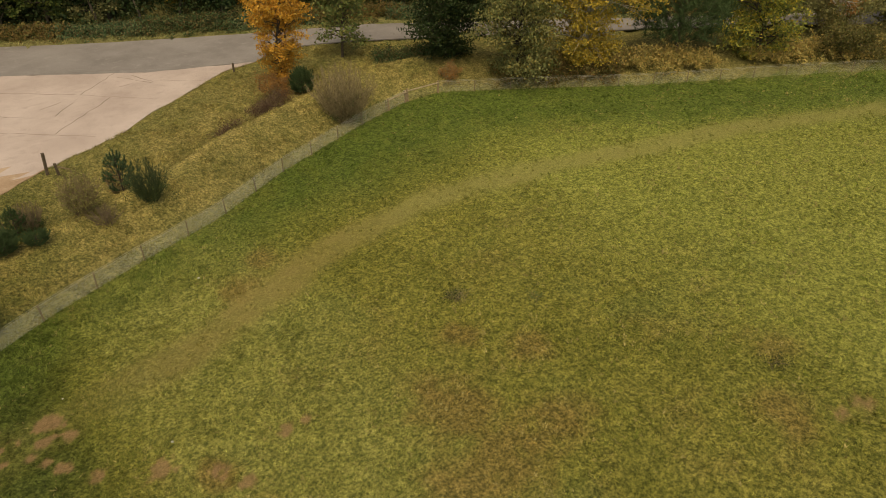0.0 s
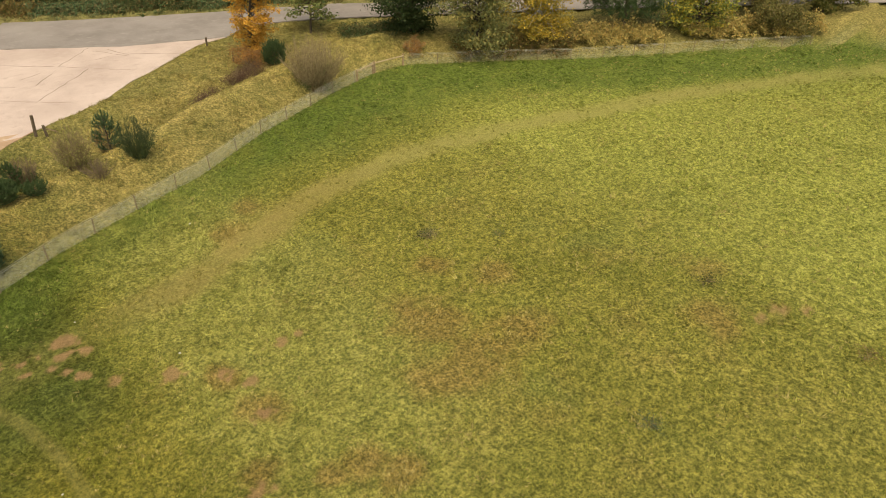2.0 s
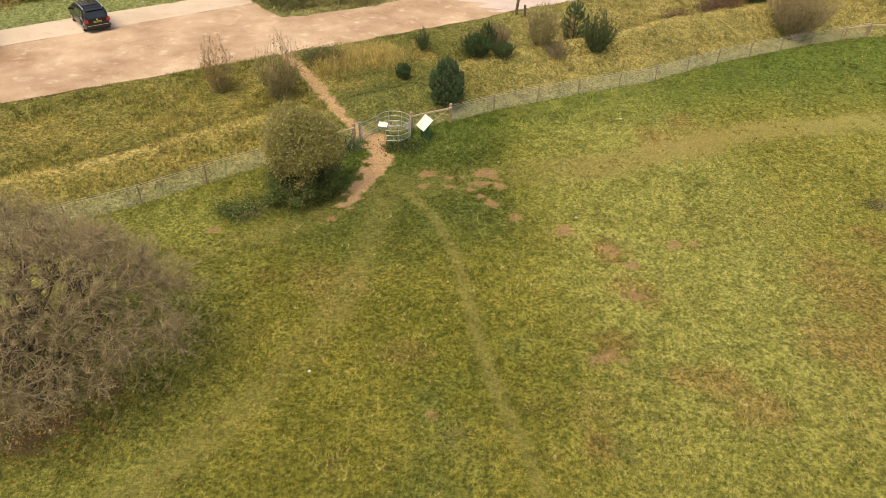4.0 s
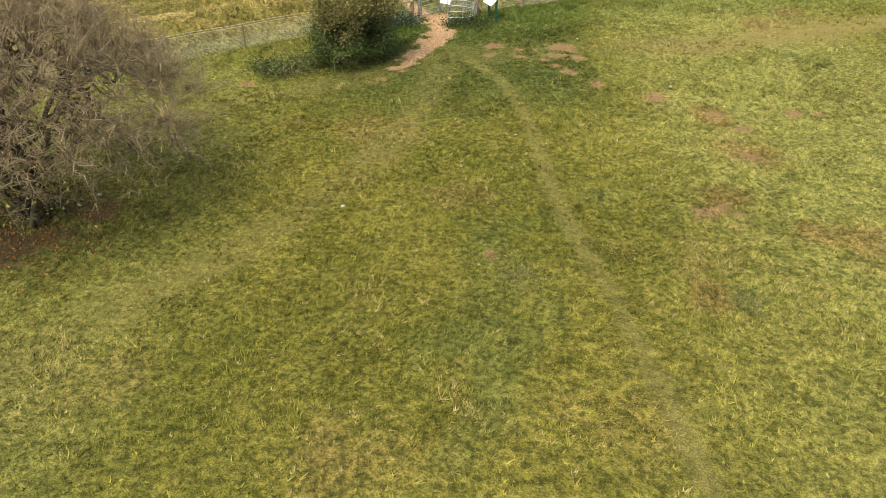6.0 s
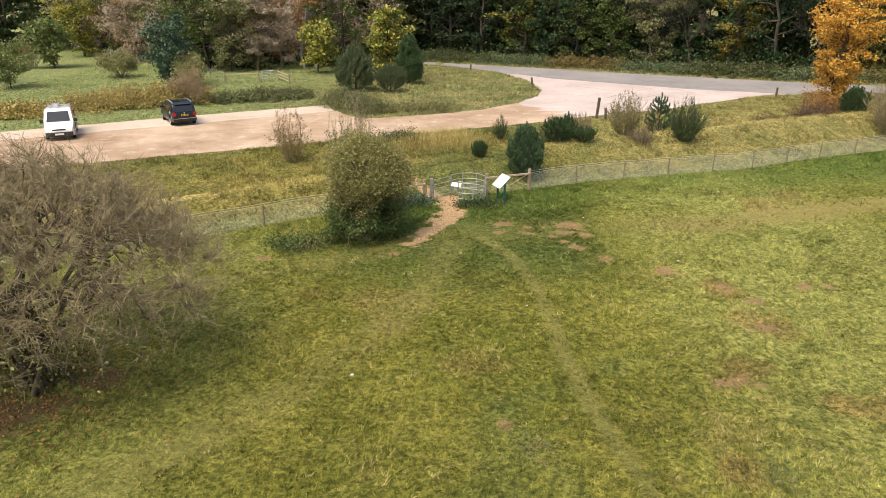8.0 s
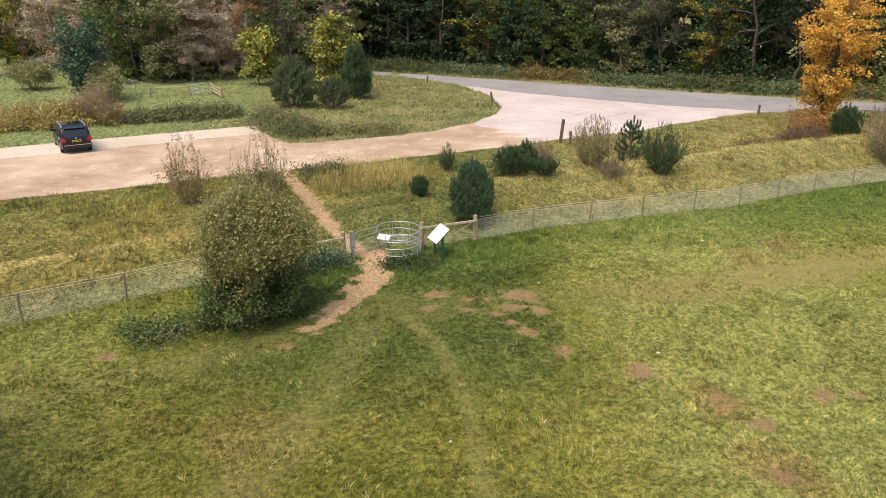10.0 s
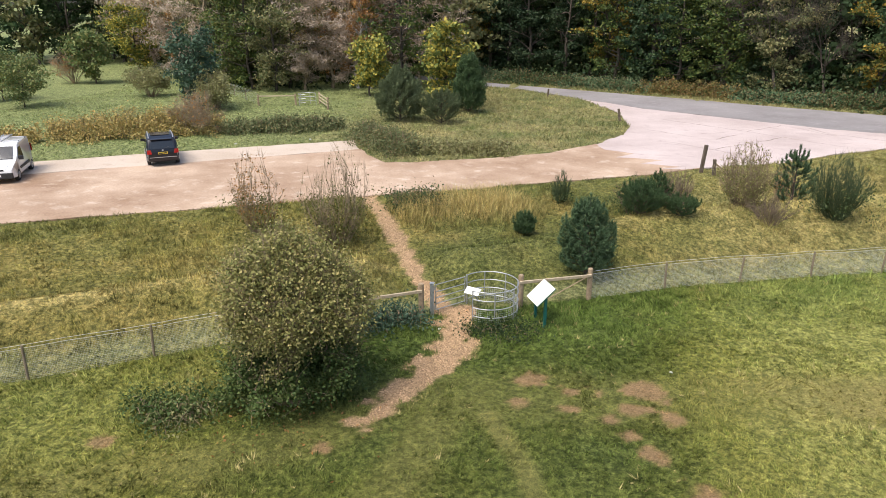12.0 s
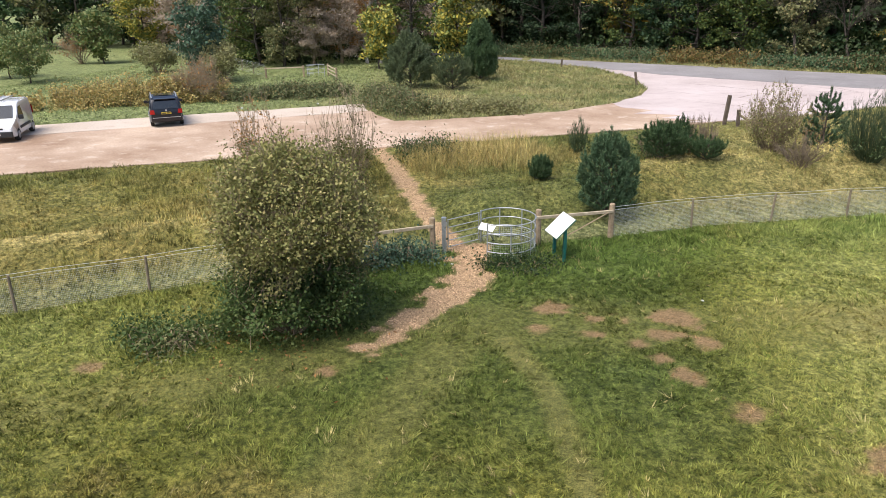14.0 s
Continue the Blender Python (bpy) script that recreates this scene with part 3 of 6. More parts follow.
def tuft_tones(x, y, seed):
    """The turf's colour, broken up tussock by tussock into dark green, olive and straw."""
    rng = np.random.default_rng(seed)
    base = ground_colour(x, y)
    u = rng.random(len(x))
    dry = smooth(0.45, 0.75, fnoise(x, y, 2.4, 66)) * 0.5 + 0.35 * smooth(0.5, 0.75, fnoise(x, y, 0.8, 205))
    for px, py, r in DRY:
        dry = np.maximum(dry, 1.2 - np.hypot(x - px, y - py) / r)
    straw = u < (0.05 + 0.40 * dry) * (0.25 + 0.75 * smooth(-9, -14, y + 0.6 * np.clip(x - 10, 0, 30) * -1))
    deep = u > 0.66 + 0.2 * dry
    tone = base * (0.75 + 0.7 * rng.random((len(x), 1)))
    tone = np.where(straw[:, None], np.array([0.34, 0.295, 0.125]) * (0.75 + 0.5 * rng.random((len(x), 1))), tone)
    return np.where(deep[:, None], base * np.array([0.58, 0.66, 0.52]) * (0.7 + 0.6 * rng.random((len(x), 1))), tone)


def build_grass():
    x, y, u = scatter(300000, -24, 86, -44, 19, 11)
    d, side = line_distance(x, y, FENCE)
    trod, bare, gravel = wear(x, y)
    dist = np.hypot(x - 4, y + 18)
    keep = (side < 0) & (u < (1.0 - 0.45 * trod - 0.85 * bare - 0.97 * gravel) * np.clip(1.25 - dist / 42, 0.16, 1))
    x, y, d, trod = x[keep], y[keep], d[keep], trod[keep]
    clump = fnoise(x, y, 0.5, 93, 3)
    tall = (0.03 + 0.07 * smooth(0.35, 0.75, clump) + 0.06 * smooth(3.0, 0.2, d) + 0.04 * smooth(0.6, 0.85, fnoise(x, y, 2.4, 66))) * (1 - 0.75 * np.clip(trod, 0, 1)) * np.clip(0.8 + dist[keep] / 50, 1, 1.4)
    # Tall clumps lightened, hollows darkened: relief's light and shade put into the tone.
    tone = 0.72 + 0.5 * smooth(0.25, 0.75, clump)
    tone = tone + (1 - tone) * np.clip(1.2 * trod, 0, 1)
    blades("field_grass", x, y, 3, tall, 0.009 + 0.06 * tall, 1.3, "short tufty olive grass over the field", tint=ground_colour(x, y) * tone[:, None], toned=0.5)
    for area, count, per, size, wide, seed, label in (((-24, 88, -40, 19), 90000, 6, 0.20, 0.022, 15, "coarse tussocks of olive and straw grass over the field"),
                                                      ((-11, 19, -26, 6), 40000, 9, 0.14, 0.011, 16, "coarse green tussocks in front of the gate")):
        x, y, u = scatter(count, *area, seed)
        d, side = line_distance(x, y, FENCE)
        trod, bare, gravel = wear(x, y)
        clump = fnoise(x, y, 1.1, 203, 3)
        keep = (side < 0) & (d > 0.15) & (u < (1.0 - 0.9 * trod - 0.95 * bare - 1.0 * gravel) * (0.25 + 1.2 * smooth(0.3, 0.65, clump)))
        x, y, d, clump = x[keep], y[keep], d[keep], clump[keep]
        tall = size * (1 if per > 6 else 0.55 + 0.45 * smooth(16, 26, np.hypot(x - 4, y + 22))) * (0.55 + 0.7 * smooth(0.35, 0.75, clump) + 0.35 * smooth(2.5, 0.3, d))
        tufts("field_tussocks", x, y, per, tall, wide, tuft_tones(x, y, seed + 1), label, seed + 2)
    x, y, u = scatter(120000, -8, 17, -24, 7.5, 14)
    d, side = line_distance(x, y, FENCE)
    trod, bare, gravel = wear(x, y)
    clump = fnoise(x, y, 0.36, 98, 3)
    keep = (side < 0) & (u < (1.0 - 0.35 * trod - 0.7 * bare - 0.97 * gravel) * (0.45 + 0.9 * clump))
    x, y, d, clump, trod = x[keep], y[keep], d[keep], clump[keep], trod[keep]
    tall = (0.03 + 0.06 * smooth(0.3, 0.75, clump) + 0.06 * smooth(2.0, 0.2, d)) * (1 - 0.7 * np.clip(trod, 0, 1))
    # Clump height sets the tone here too, painting light tops and shaded gaps.
    tone = 0.72 + 0.5 * smooth(0.25, 0.75, clump)
    tone = tone + (1 - tone) * np.clip(1.2 * trod, 0, 1)
    blades("field_grass", x, y, 4, tall * 0.9, 0.006 + 0.04 * tall, 1.4, "short dense turf in front of the gate", tint=ground_colour(x, y) * tone[:, None], seed=7, toned=0.5)
    x, y, u = scatter(330000, -32, 52, -16, 36, 12)
    d, side = line_distance(x, y, FENCE)
    p, ps = line_distance(x, y, PARK_EDGE + ROAD_SOUTH[1:])
    hard = inside(x, y, HARD)
    way, _ = line_distance(x, y, FOOTPATH)
    keep = (side > 0) & ~hard & (ps < 0) & (way > 0.45) & (u < 0.55 + 0.45 * fnoise(x, y, 1.3, 95))
    x, y, d = x[keep], y[keep], d[keep]
    tall = 0.07 + 0.13 * smooth(0.35, 0.7, fnoise(x, y, 2.0, 96)) * smooth(0.1, 1.2, d)
    reeds = smooth(2.6, 0.6, np.hypot((x - 0.6) / 1.5, y - 10.6)) + 0.6 * smooth(2.2, 0.4, np.hypot((x + 2.2) / 1.2, y - 9.0))
    tall = tall + 0.75 * np.clip(reeds, 0, 1)
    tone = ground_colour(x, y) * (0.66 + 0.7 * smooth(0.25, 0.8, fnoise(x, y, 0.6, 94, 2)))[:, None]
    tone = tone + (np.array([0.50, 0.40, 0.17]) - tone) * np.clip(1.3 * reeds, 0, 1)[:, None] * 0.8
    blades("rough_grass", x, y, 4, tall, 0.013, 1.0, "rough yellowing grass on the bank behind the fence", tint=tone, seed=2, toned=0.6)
    x, y, u = scatter(85000, -45, 45, 10, 66, 13)
    p, ps = line_distance(x, y, PARK_EDGE)
    keep = ~inside(x, y, HARD) & (ps > 0)
    x, y = x[keep], y[keep]
    tone = ground_colour(x, y) * (0.6 + 0.8 * fnoise(x, y, 0.9, 94, 2))[:, None]
    blades("meadow_grass", x, y, 3, (0.08 + 0.16 * fnoise(x, y, 2.5, 97)) * (0.6 + 0.7 * smooth(-14, -7, x)), 0.024, 1.2, "tall faded grass on the island by the road", tint=tone, seed=3, toned=0.8)


build_grass()


# ---- plants ----
def unit(v):
    return v / (np.linalg.norm(v) + 1e-9)


def grow(rng, start, way, length, radius, depth, spread, droop, runs, tips, kids=(3, 5), steps=4, wander=0.18, shrink=0.62):
    """One limb and its branches; fills runs (points, radii) and tips (place, way)."""
    pts, rad, p, d = [np.array(start)], [radius], np.array(start, float), unit(np.array(way, float))
    for k in range(steps):
        d = unit(d + rng.normal(0, wander, 3) + np.array([0, 0, droop]))
        p = p + d * length / steps
        pts.append(p)
        rad.append(radius * (1 - 0.6 * (k + 1) / steps))
    runs.append((pts, rad))
    if depth == 0:
        tips.extend((q, d) for q in pts[1:])
        return
    for k in range(rng.integers(*kids)):
        at = rng.integers(max(1, steps // 2), steps + 1)
        side = unit(rng.normal(0, 1, 3))
        nd = unit(d + spread * (side - d * np.dot(side, d)))
        grow(rng, pts[at], nd, length * shrink * rng.uniform(0.8, 1.2), rad[at] * 0.7, depth - 1, spread, droop, runs, tips, kids, max(2, steps - 1), wander, shrink)


def leaf_cloud(rng, centres, per, radius, size, flatten=0.8, long=1.6):
    """Many small leaves round the given places: arrays of vertices and quads."""
    c = np.repeat(np.asarray(centres), per, axis=0)
    n = len(c)
    off = rng.normal(0, 1, (n, 3)) * radius * np.array([1, 1, flatten]) * 0.55
    p = c + off
    a = rng.normal(0, 1, (n, 3))
    a /= np.linalg.norm(a, axis=1)[:, None]
    b = np.cross(a, rng.normal(0, 1, (n, 3)))
    b /= np.linalg.norm(b, axis=1)[:, None] + 1e-9
    s = size * (0.6 + 0.8 * rng.random((n, 1)))
    v = np.stack([p - a * s * long / 2, p + b * s / 2, p + a * s * long / 2, p - b * s / 2], 1).reshape(-1, 3)
    return v, np.arange(n * 4).reshape(-1, 4)


def twig_cloud(rng, tips, per, length, radius, spread=0.7, up=0.1):
    """Fine twigs that fan out from the limbs, each a slim three-sided spike."""
    p = np.repeat(np.array([t[0] for t in tips]), per, axis=0)
    d = np.repeat(np.array([t[1] for t in tips]), per, axis=0)
    d = d + rng.normal(0, spread, d.shape) + np.array([0, 0, up])
    d /= np.linalg.norm(d, axis=1)[:, None]
    k = len(p)
    ln = length * (0.3 + 0.9 * rng.random((k, 1)) ** 1.5)
    start = p + rng.normal(0, 0.05, (k, 3)) * length
    end = start + d * ln
    u = np.cross(d, [0.3, 0.5, 0.8])
    u /= np.linalg.norm(u, axis=1)[:, None] + 1e-9
    w = np.cross(d, u)
    ring = [start + radius * (math.cos(a) * u + math.sin(a) * w) for a in (0, 2.094, 4.189)] + [end]
    v = np.stack(ring, 1).reshape(-1, 3)
    f = np.arange(k)[:, None, None] * 4 + np.array([[0, 1, 3], [1, 2, 3], [2, 0, 3]])[None]
    return v, f.reshape(-1, 3)


def plant(name, m, label, category, wood, crowns, group="", wood_mat=M_BARK, wood_name="trunk", sides=6):
    """A tree or shrub: wood from runs, crowns as (part name, arrays, material, label)."""
    ob = thing(name, m, label, category, group)
    if wood:
        v, f = joined([tube_arrays(p, r, sides) for p, r in wood])
        part(wood_name, mesh_data(wood_name, v, f, wood_mat, flat=False), wood_mat, ob)
    for cname, (v, f), mat, clabel in crowns:
        part(cname, mesh_data(cname, v, f, mat), mat, ob, clabel)
    return ob


LEAF_OLIVE = leafy("olive_leaves", [(0.105, 0.115, 0.036), (0.18, 0.160, 0.055), (0.075, 0.088, 0.026), (0.23, 0.180, 0.065)])
LEAF_THORN = leafy("thorn_leaves", [(0.100, 0.118, 0.030), (0.160, 0.152, 0.045), (0.065, 0.085, 0.022), (0.205, 0.165, 0.055)])
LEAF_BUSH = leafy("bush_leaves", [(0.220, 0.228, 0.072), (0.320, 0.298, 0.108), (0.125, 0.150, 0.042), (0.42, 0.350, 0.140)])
# Dark green foliage; on the thorn bush its darkness also stands for shade.
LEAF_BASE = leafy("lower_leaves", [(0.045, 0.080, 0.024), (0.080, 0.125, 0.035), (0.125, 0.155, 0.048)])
LEAF_BLUE = leafy("blue_green_leaves", [(0.050, 0.092, 0.056), (0.085, 0.140, 0.085), (0.036, 0.066, 0.040)])
NEEDLE_GREY = leafy("grey_pine_needles", [(0.095, 0.130, 0.062), (0.160, 0.195, 0.095), (0.065, 0.095, 0.048)], sheer=0.2)
# Dark foliage; deep in the wood its darkness also stands for shade.
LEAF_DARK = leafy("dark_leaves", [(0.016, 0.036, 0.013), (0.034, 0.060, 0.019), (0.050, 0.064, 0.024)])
LEAF_MID = leafy("green_leaves", [(0.090, 0.150, 0.050), (0.165, 0.205, 0.070), (0.235, 0.225, 0.080)])
LEAF_GOLD = leafy("golden_leaves", [(0.60, 0.410, 0.070), (0.46, 0.340, 0.065), (0.230, 0.215, 0.055), (0.66, 0.490, 0.100)])
LEAF_YELLOW = leafy("yellow_leaves", [(0.60, 0.460, 0.070), (0.38, 0.360, 0.078), (0.200, 0.245, 0.064), (0.130, 0.175, 0.055)])
LEAF_MIXED = leafy("mixed_leaves", [(0.56, 0.43, 0.070), (0.36, 0.34, 0.075), (0.16, 0.20, 0.055), (0.10, 0.14, 0.040)])
LEAF_DEAD = leafy("dead_leaves", [(0.110, 0.064, 0.046), (0.150, 0.090, 0.060), (0.070, 0.048, 0.034)])
LEAF_ORANGE = leafy("orange_leaves", [(0.62, 0.31, 0.045), (0.68, 0.41, 0.08), (0.50, 0.22, 0.035), (0.62, 0.45, 0.11)])
LEAF_RUST = leafy("rusty_leaves", [(0.290, 0.145, 0.051), (0.406, 0.217, 0.072), (0.203, 0.131, 0.051)])
LEAF_GREY = leafy("grey_green_leaves", [(0.217, 0.232, 0.109), (0.290, 0.275, 0.116), (0.174, 0.174, 0.072)])
NEEDLE = leafy("pine_needles", [(0.042, 0.084, 0.034), (0.075, 0.128, 0.052), (0.110, 0.160, 0.066)], sheer=0.15)
NEEDLE_BLUE = leafy("blue_green_needles", [(0.056, 0.108, 0.052), (0.098, 0.162, 0.080), (0.135, 0.195, 0.096)], sheer=0.2)
LEAF_BROOM = leafy("broom_stems", [(0.036, 0.068, 0.024), (0.062, 0.098, 0.032), (0.086, 0.102, 0.038)], sheer=0.1)
LEAF_BRAMBLE = leafy("bramble_leaves", [(0.085, 0.105, 0.034), (0.190, 0.155, 0.048), (0.250, 0.155, 0.060), (0.055, 0.080, 0.026)])
LEAF_IVY = leafy("bank_leaves", [(0.036, 0.076, 0.028), (0.062, 0.108, 0.042), (0.110, 0.128, 0.052), (0.175, 0.115, 0.048)])


def at(x, y, turn=0.0, sink=0.05, scale=1.0, z=None):
    return Matrix.Translation((x, y, (gz(x, y) if z is None else z) - sink)) @ Matrix.Rotation(radians(turn), 4, "Z") @ Matrix.Scale(scale, 4)


def broad_tree(name, m, label, height, spread, leaf, seed, crown_name="crown", leaves=46, size=0.24, low=0.15, bark=M_BARK, puff=0.9, dense=34, group="", sides=4, slim=1.6):
    """A broad-leaved tree: leader, limbs from low down, leaf clumps along them."""
    rng = np.random.default_rng(seed)
    runs, tips = [], []
    trunk, p = [np.zeros(3)], np.zeros(3)
    for k in range(8):
        p = p + np.array([rng.normal(0, 0.02), rng.normal(0, 0.02), 1 / 8]) * height * 0.92
        trunk.append(p)
    r = height * 0.018
    runs.append((trunk, [r * (1 - 0.85 * k / 8) + 0.01 for k in range(9)]))
    for k in range(dense):
        f = low + (1 - low) * (k + rng.random()) / dense
        at_ = trunk[0] + (np.array(trunk[min(8, int(f * 8) + 1)]) - trunk[0]) * 1.0
        at_ = np.array([at_[0], at_[1], f * height * 0.92])
        a = rng.random() * 6.283
        reach = spread * (0.45 + 0.75 * math.sin(math.pi * min(1.0, 0.12 + 0.88 * (1 - f) ** 0.8))) * rng.uniform(0.6, 1.15)
        grow(rng, at_, (math.cos(a), math.sin(a), rng.uniform(0.0, 0.8)), max(0.4, reach * 0.62), r * (1 - 0.8 * f) * 0.45 + 0.008, 1, 0.8, 0.02, runs, tips, (3, 5), 3)
    centres = [t[0] for t in tips]
    cloud = leaf_cloud(rng, centres, max(1, leaves * 90 // len(centres)), puff * 0.72, size, 0.45, slim)
    return plant(name, m, label, "tree", runs, [(crown_name, cloud, leaf, "")], group, bark, "trunk", sides)


def pine_tree(name, m, label, height, spread, needle, seed, category="pine", group="", whorl=9):
    """A bushy young pine: leader with whorls of upswept branches, each a brush of needles that ends in an upright candle."""
    rng = np.random.default_rng(seed)
    runs = [([(0, 0, z) for z in np.linspace(0, height, 6)], list(np.linspace(height * 0.022, 0.008, 6)))]
    spots, ways = [], []
    brush = 0.055 + 0.013 * height if height < 3.5 else 0.05 * height ** 0.8
    whorls = max(5, int((4.4 if whorl > 6 else 2.4) * height ** 0.85 + 2))
    for k in range(whorls):
        f = 0.04 + 0.88 * k / whorls
        reach = spread * min(1.0, (1 - f) ** 0.85 * (0.78 + 0.6 * min(1, f * 3))) * rng.uniform(0.85, 1.15) + 0.06
        for b in range(whorl):
            a = 6.283 * (b + rng.random() * 0.9) / whorl
            flat = np.array([math.cos(a), math.sin(a), 0])
            start = np.array([0, 0, f * height])
            bend = start + flat * reach * 0.75 + [0, 0, reach * 0.35]
            end = start + flat * reach + [0, 0, reach * rng.uniform(0.4, 0.75) * (1 if height < 3.5 else 0.4) + 0.025 * height]
            runs.append(([start, bend, end], [0.014, 0.010, 0.006]))
            for side in range(3):
                twist = flat + 0.8 * (side - 1) * np.array([-flat[1], flat[0], 0]) + [0, 0, 0.8]
                root = start + (bend - start) * (0.55 + 0.2 * side)
                tip = end if side == 1 else root + unit(twist) * reach * 0.42
                for q in np.linspace(0.15, 1.0, max(3, int(np.linalg.norm(tip - root) / brush * 1.1))):
                    spots.append(root + (tip - root) * q)
                    ways.append(unit(tip - root + [0, 0, 0.15]))
            for q in (0.0, 0.5, 1.0):
                spots.append(end + [0, 0, q * brush * 1.6])
                ways.append(np.array([0, 0, 1.0]))
    for q in np.linspace(0.9, 1.06, 6):
        spots.append(np.array([0, 0, height * q]))
        ways.append(np.array([0, 0, 1.0]))
    dense = int(np.clip(45000 / len(spots), 9, 34))
    c, w = np.repeat(np.array(spots), dense, axis=0), np.repeat(np.array(ways), dense, axis=0)
    n = len(c)
    d = rng.normal(0, 1, (n, 3))
    d -= (d * w).sum(1)[:, None] * w
    d = d / np.linalg.norm(d, axis=1)[:, None] + w * 0.9
    d /= np.linalg.norm(d, axis=1)[:, None]
    u = np.cross(d, rng.normal(0, 1, (n, 3)))
    u /= np.linalg.norm(u, axis=1)[:, None]
    ln = brush * (0.9 + 0.6 * rng.random((n, 1)))
    c = c + w * brush * 0.5 * rng.normal(0, 1, (n, 1))
    wide = 0.005 + 0.0022 * height
    v = np.stack([c - u * wide, c + u * wide, c + d * ln], 1).reshape(-1, 3)
    return plant(name, m, label, category, runs, [("foliage", (v, np.arange(n * 3).reshape(-1, 3)), needle, "")], group, M_BARK, "trunk", 5)


def shrub(name, m, label, height, spread, leaf, seed, stems=14, leaves=30, size=0.09, puff=0.35, twigs=10, twig_len=0.5, wood=M_TWIG, category="shrub", twig_r=0.006, fan=0.7, depth=2, group=""):
    """A many-stemmed shrub with twigs and small leaves."""
    rng = np.random.default_rng(seed)
    runs, tips = [], []
    for k in range(stems):
        a, out = rng.random() * 6.283, spread * rng.random() ** 0.6
        start = np.array([math.cos(a), math.sin(a), 0]) * spread * 0.12 * rng.random()
        way = np.array([math.cos(a) * out, math.sin(a) * out, height * rng.uniform(0.55, 0.85)])
        grow(rng, start, way, np.linalg.norm(way) * 0.62, 0.012 * height ** 0.7 + 0.008, depth, 0.55, 0.03, runs, tips, (2, 4), 4, 0.14, 0.55)
    crowns = []
    if twigs:
        crowns.append(("crown", twig_cloud(rng, tips, twigs, twig_len, twig_r, fan), wood, ""))
    if leaves:
        crowns.append(("foliage", leaf_cloud(rng, [t[0] for t in tips], leaves, puff, size), leaf, ""))
    return plant(name, m, label, category, runs, crowns, group, wood, "trunk", 4)


def mound(name, m, label, long, wide, high, leaf, seed, count, size, category="bramble", per=18):
    """A low sprawling thicket: arching stems and a leaf mass over them."""
    rng = np.random.default_rng(seed)
    runs, centres = [], []
    for k in range(int(count)):
        x, y = rng.uniform(-long / 2, long / 2), rng.normal(0, wide * 0.22)
        top = high * (0.45 + 0.6 * rng.random()) * max(0.25, 1 - (2 * abs(y) / wide) ** 2) * (0.75 + 0.5 * float(vnoise(x, y, 2.2, seed)))
        a = rng.random() * 6.283
        reach = 0.5 * rng.random() + 0.2
        runs.append(([(x, y, 0), (x + 0.4 * reach * math.cos(a), y + 0.4 * reach * math.sin(a), top), (x + reach * math.cos(a), y + reach * math.sin(a), top * 0.7)], [0.012, 0.009, 0.005]))
        for s in (0.35, 0.7, 1.0):
            centres.append((x + reach * s * math.cos(a), y + reach * s * math.sin(a), top * (0.35 + 0.6 * s * rng.random() + 0.1)))
    ob = plant(name, m, label, category, runs, [("foliage", leaf_cloud(rng, centres, per, 0.42, size), leaf, "")], "", M_TWIG, "stem", 4)
    for piece in ob.children:
        tagged(piece, kind="stuff")
    return ob


def curve_between(rng, start, way, end, steps, wander):
    """A bent run from start, leaving along way, to end."""
    start, end = np.array(start, float), np.array(end, float)
    length = np.linalg.norm(end - start)
    mid = start + unit(np.array(way, float)) * length * 0.5
    t = np.linspace(0, 1, steps + 1)[:, None]
    p = (1 - t) ** 2 * start + 2 * t * (1 - t) * mid + t ** 2 * end
    p[1:-1] += rng.normal(0, wander * length, (steps - 1, 3))
    return p


def crown_limbs(rng, feet, centre, radii, counts, thick, floor, wander=0.07, lift=0.8, skirt=False):
    """Limbs that fork level by level until they fill a lobed, domed crown. Gives the runs of each level and the last tips."""
    centre, radii = np.array(centre, float), np.array(radii, float)
    nodes = [(np.array(f, float), np.array((0, 0, 1.0)), thick) for f in feet]
    levels = []
    depths = np.linspace(0.42, 1.0, len(counts))
    for level, (count, deep) in enumerate(zip(counts, depths)):
        places = np.array([n[0] for n in nodes])
        runs, made = [], []
        for _ in range(count):
            d = unit(rng.normal(0, 1, 3))
            d[2] = abs(d[2]) if rng.random() < lift else d[2]
            if skirt and d[2] < 0:
                d[:2] *= min(2.5, 0.9 / (np.hypot(d[0], d[1]) + 1e-6))
            lobes = 1 + 0.10 * math.sin(3 * math.atan2(d[1], d[0]) + 1.3) + 0.08 * math.sin(5 * d[2] + 2 * d[0])
            goal = centre + d * radii * lobes * deep * rng.uniform(0.72 if level else 0.85, 1.05)
            goal[2] = max(goal[2], floor + 0.5 * rng.random())
            gap = np.linalg.norm(places - goal, axis=1) + (0.8 * rng.random(len(places)) if level else 3 * rng.random(len(places)))
            start, way, r = nodes[int(np.argmin(gap))]
            steps = max(3, 6 - level)
            pts = curve_between(rng, start, way, goal, steps, wander)
            tip = r * (0.55 if level < 1 else 0.42)
            runs.append((pts, np.linspace(r * 0.85, tip, steps + 1)))
            end = unit(pts[-1] - pts[-2])
            made.append((pts[-1], end, tip))
            if steps > 3:
                made.append((pts[-3], unit(pts[-2] - pts[-3]), r * 0.65))
        levels.append(runs)
        nodes = made + (nodes if level else [])
    tips = [(q, unit(pts[-1] - pts[-2])) for pts, _ in levels[-1] for q in pts[1:]]
    return levels, tips


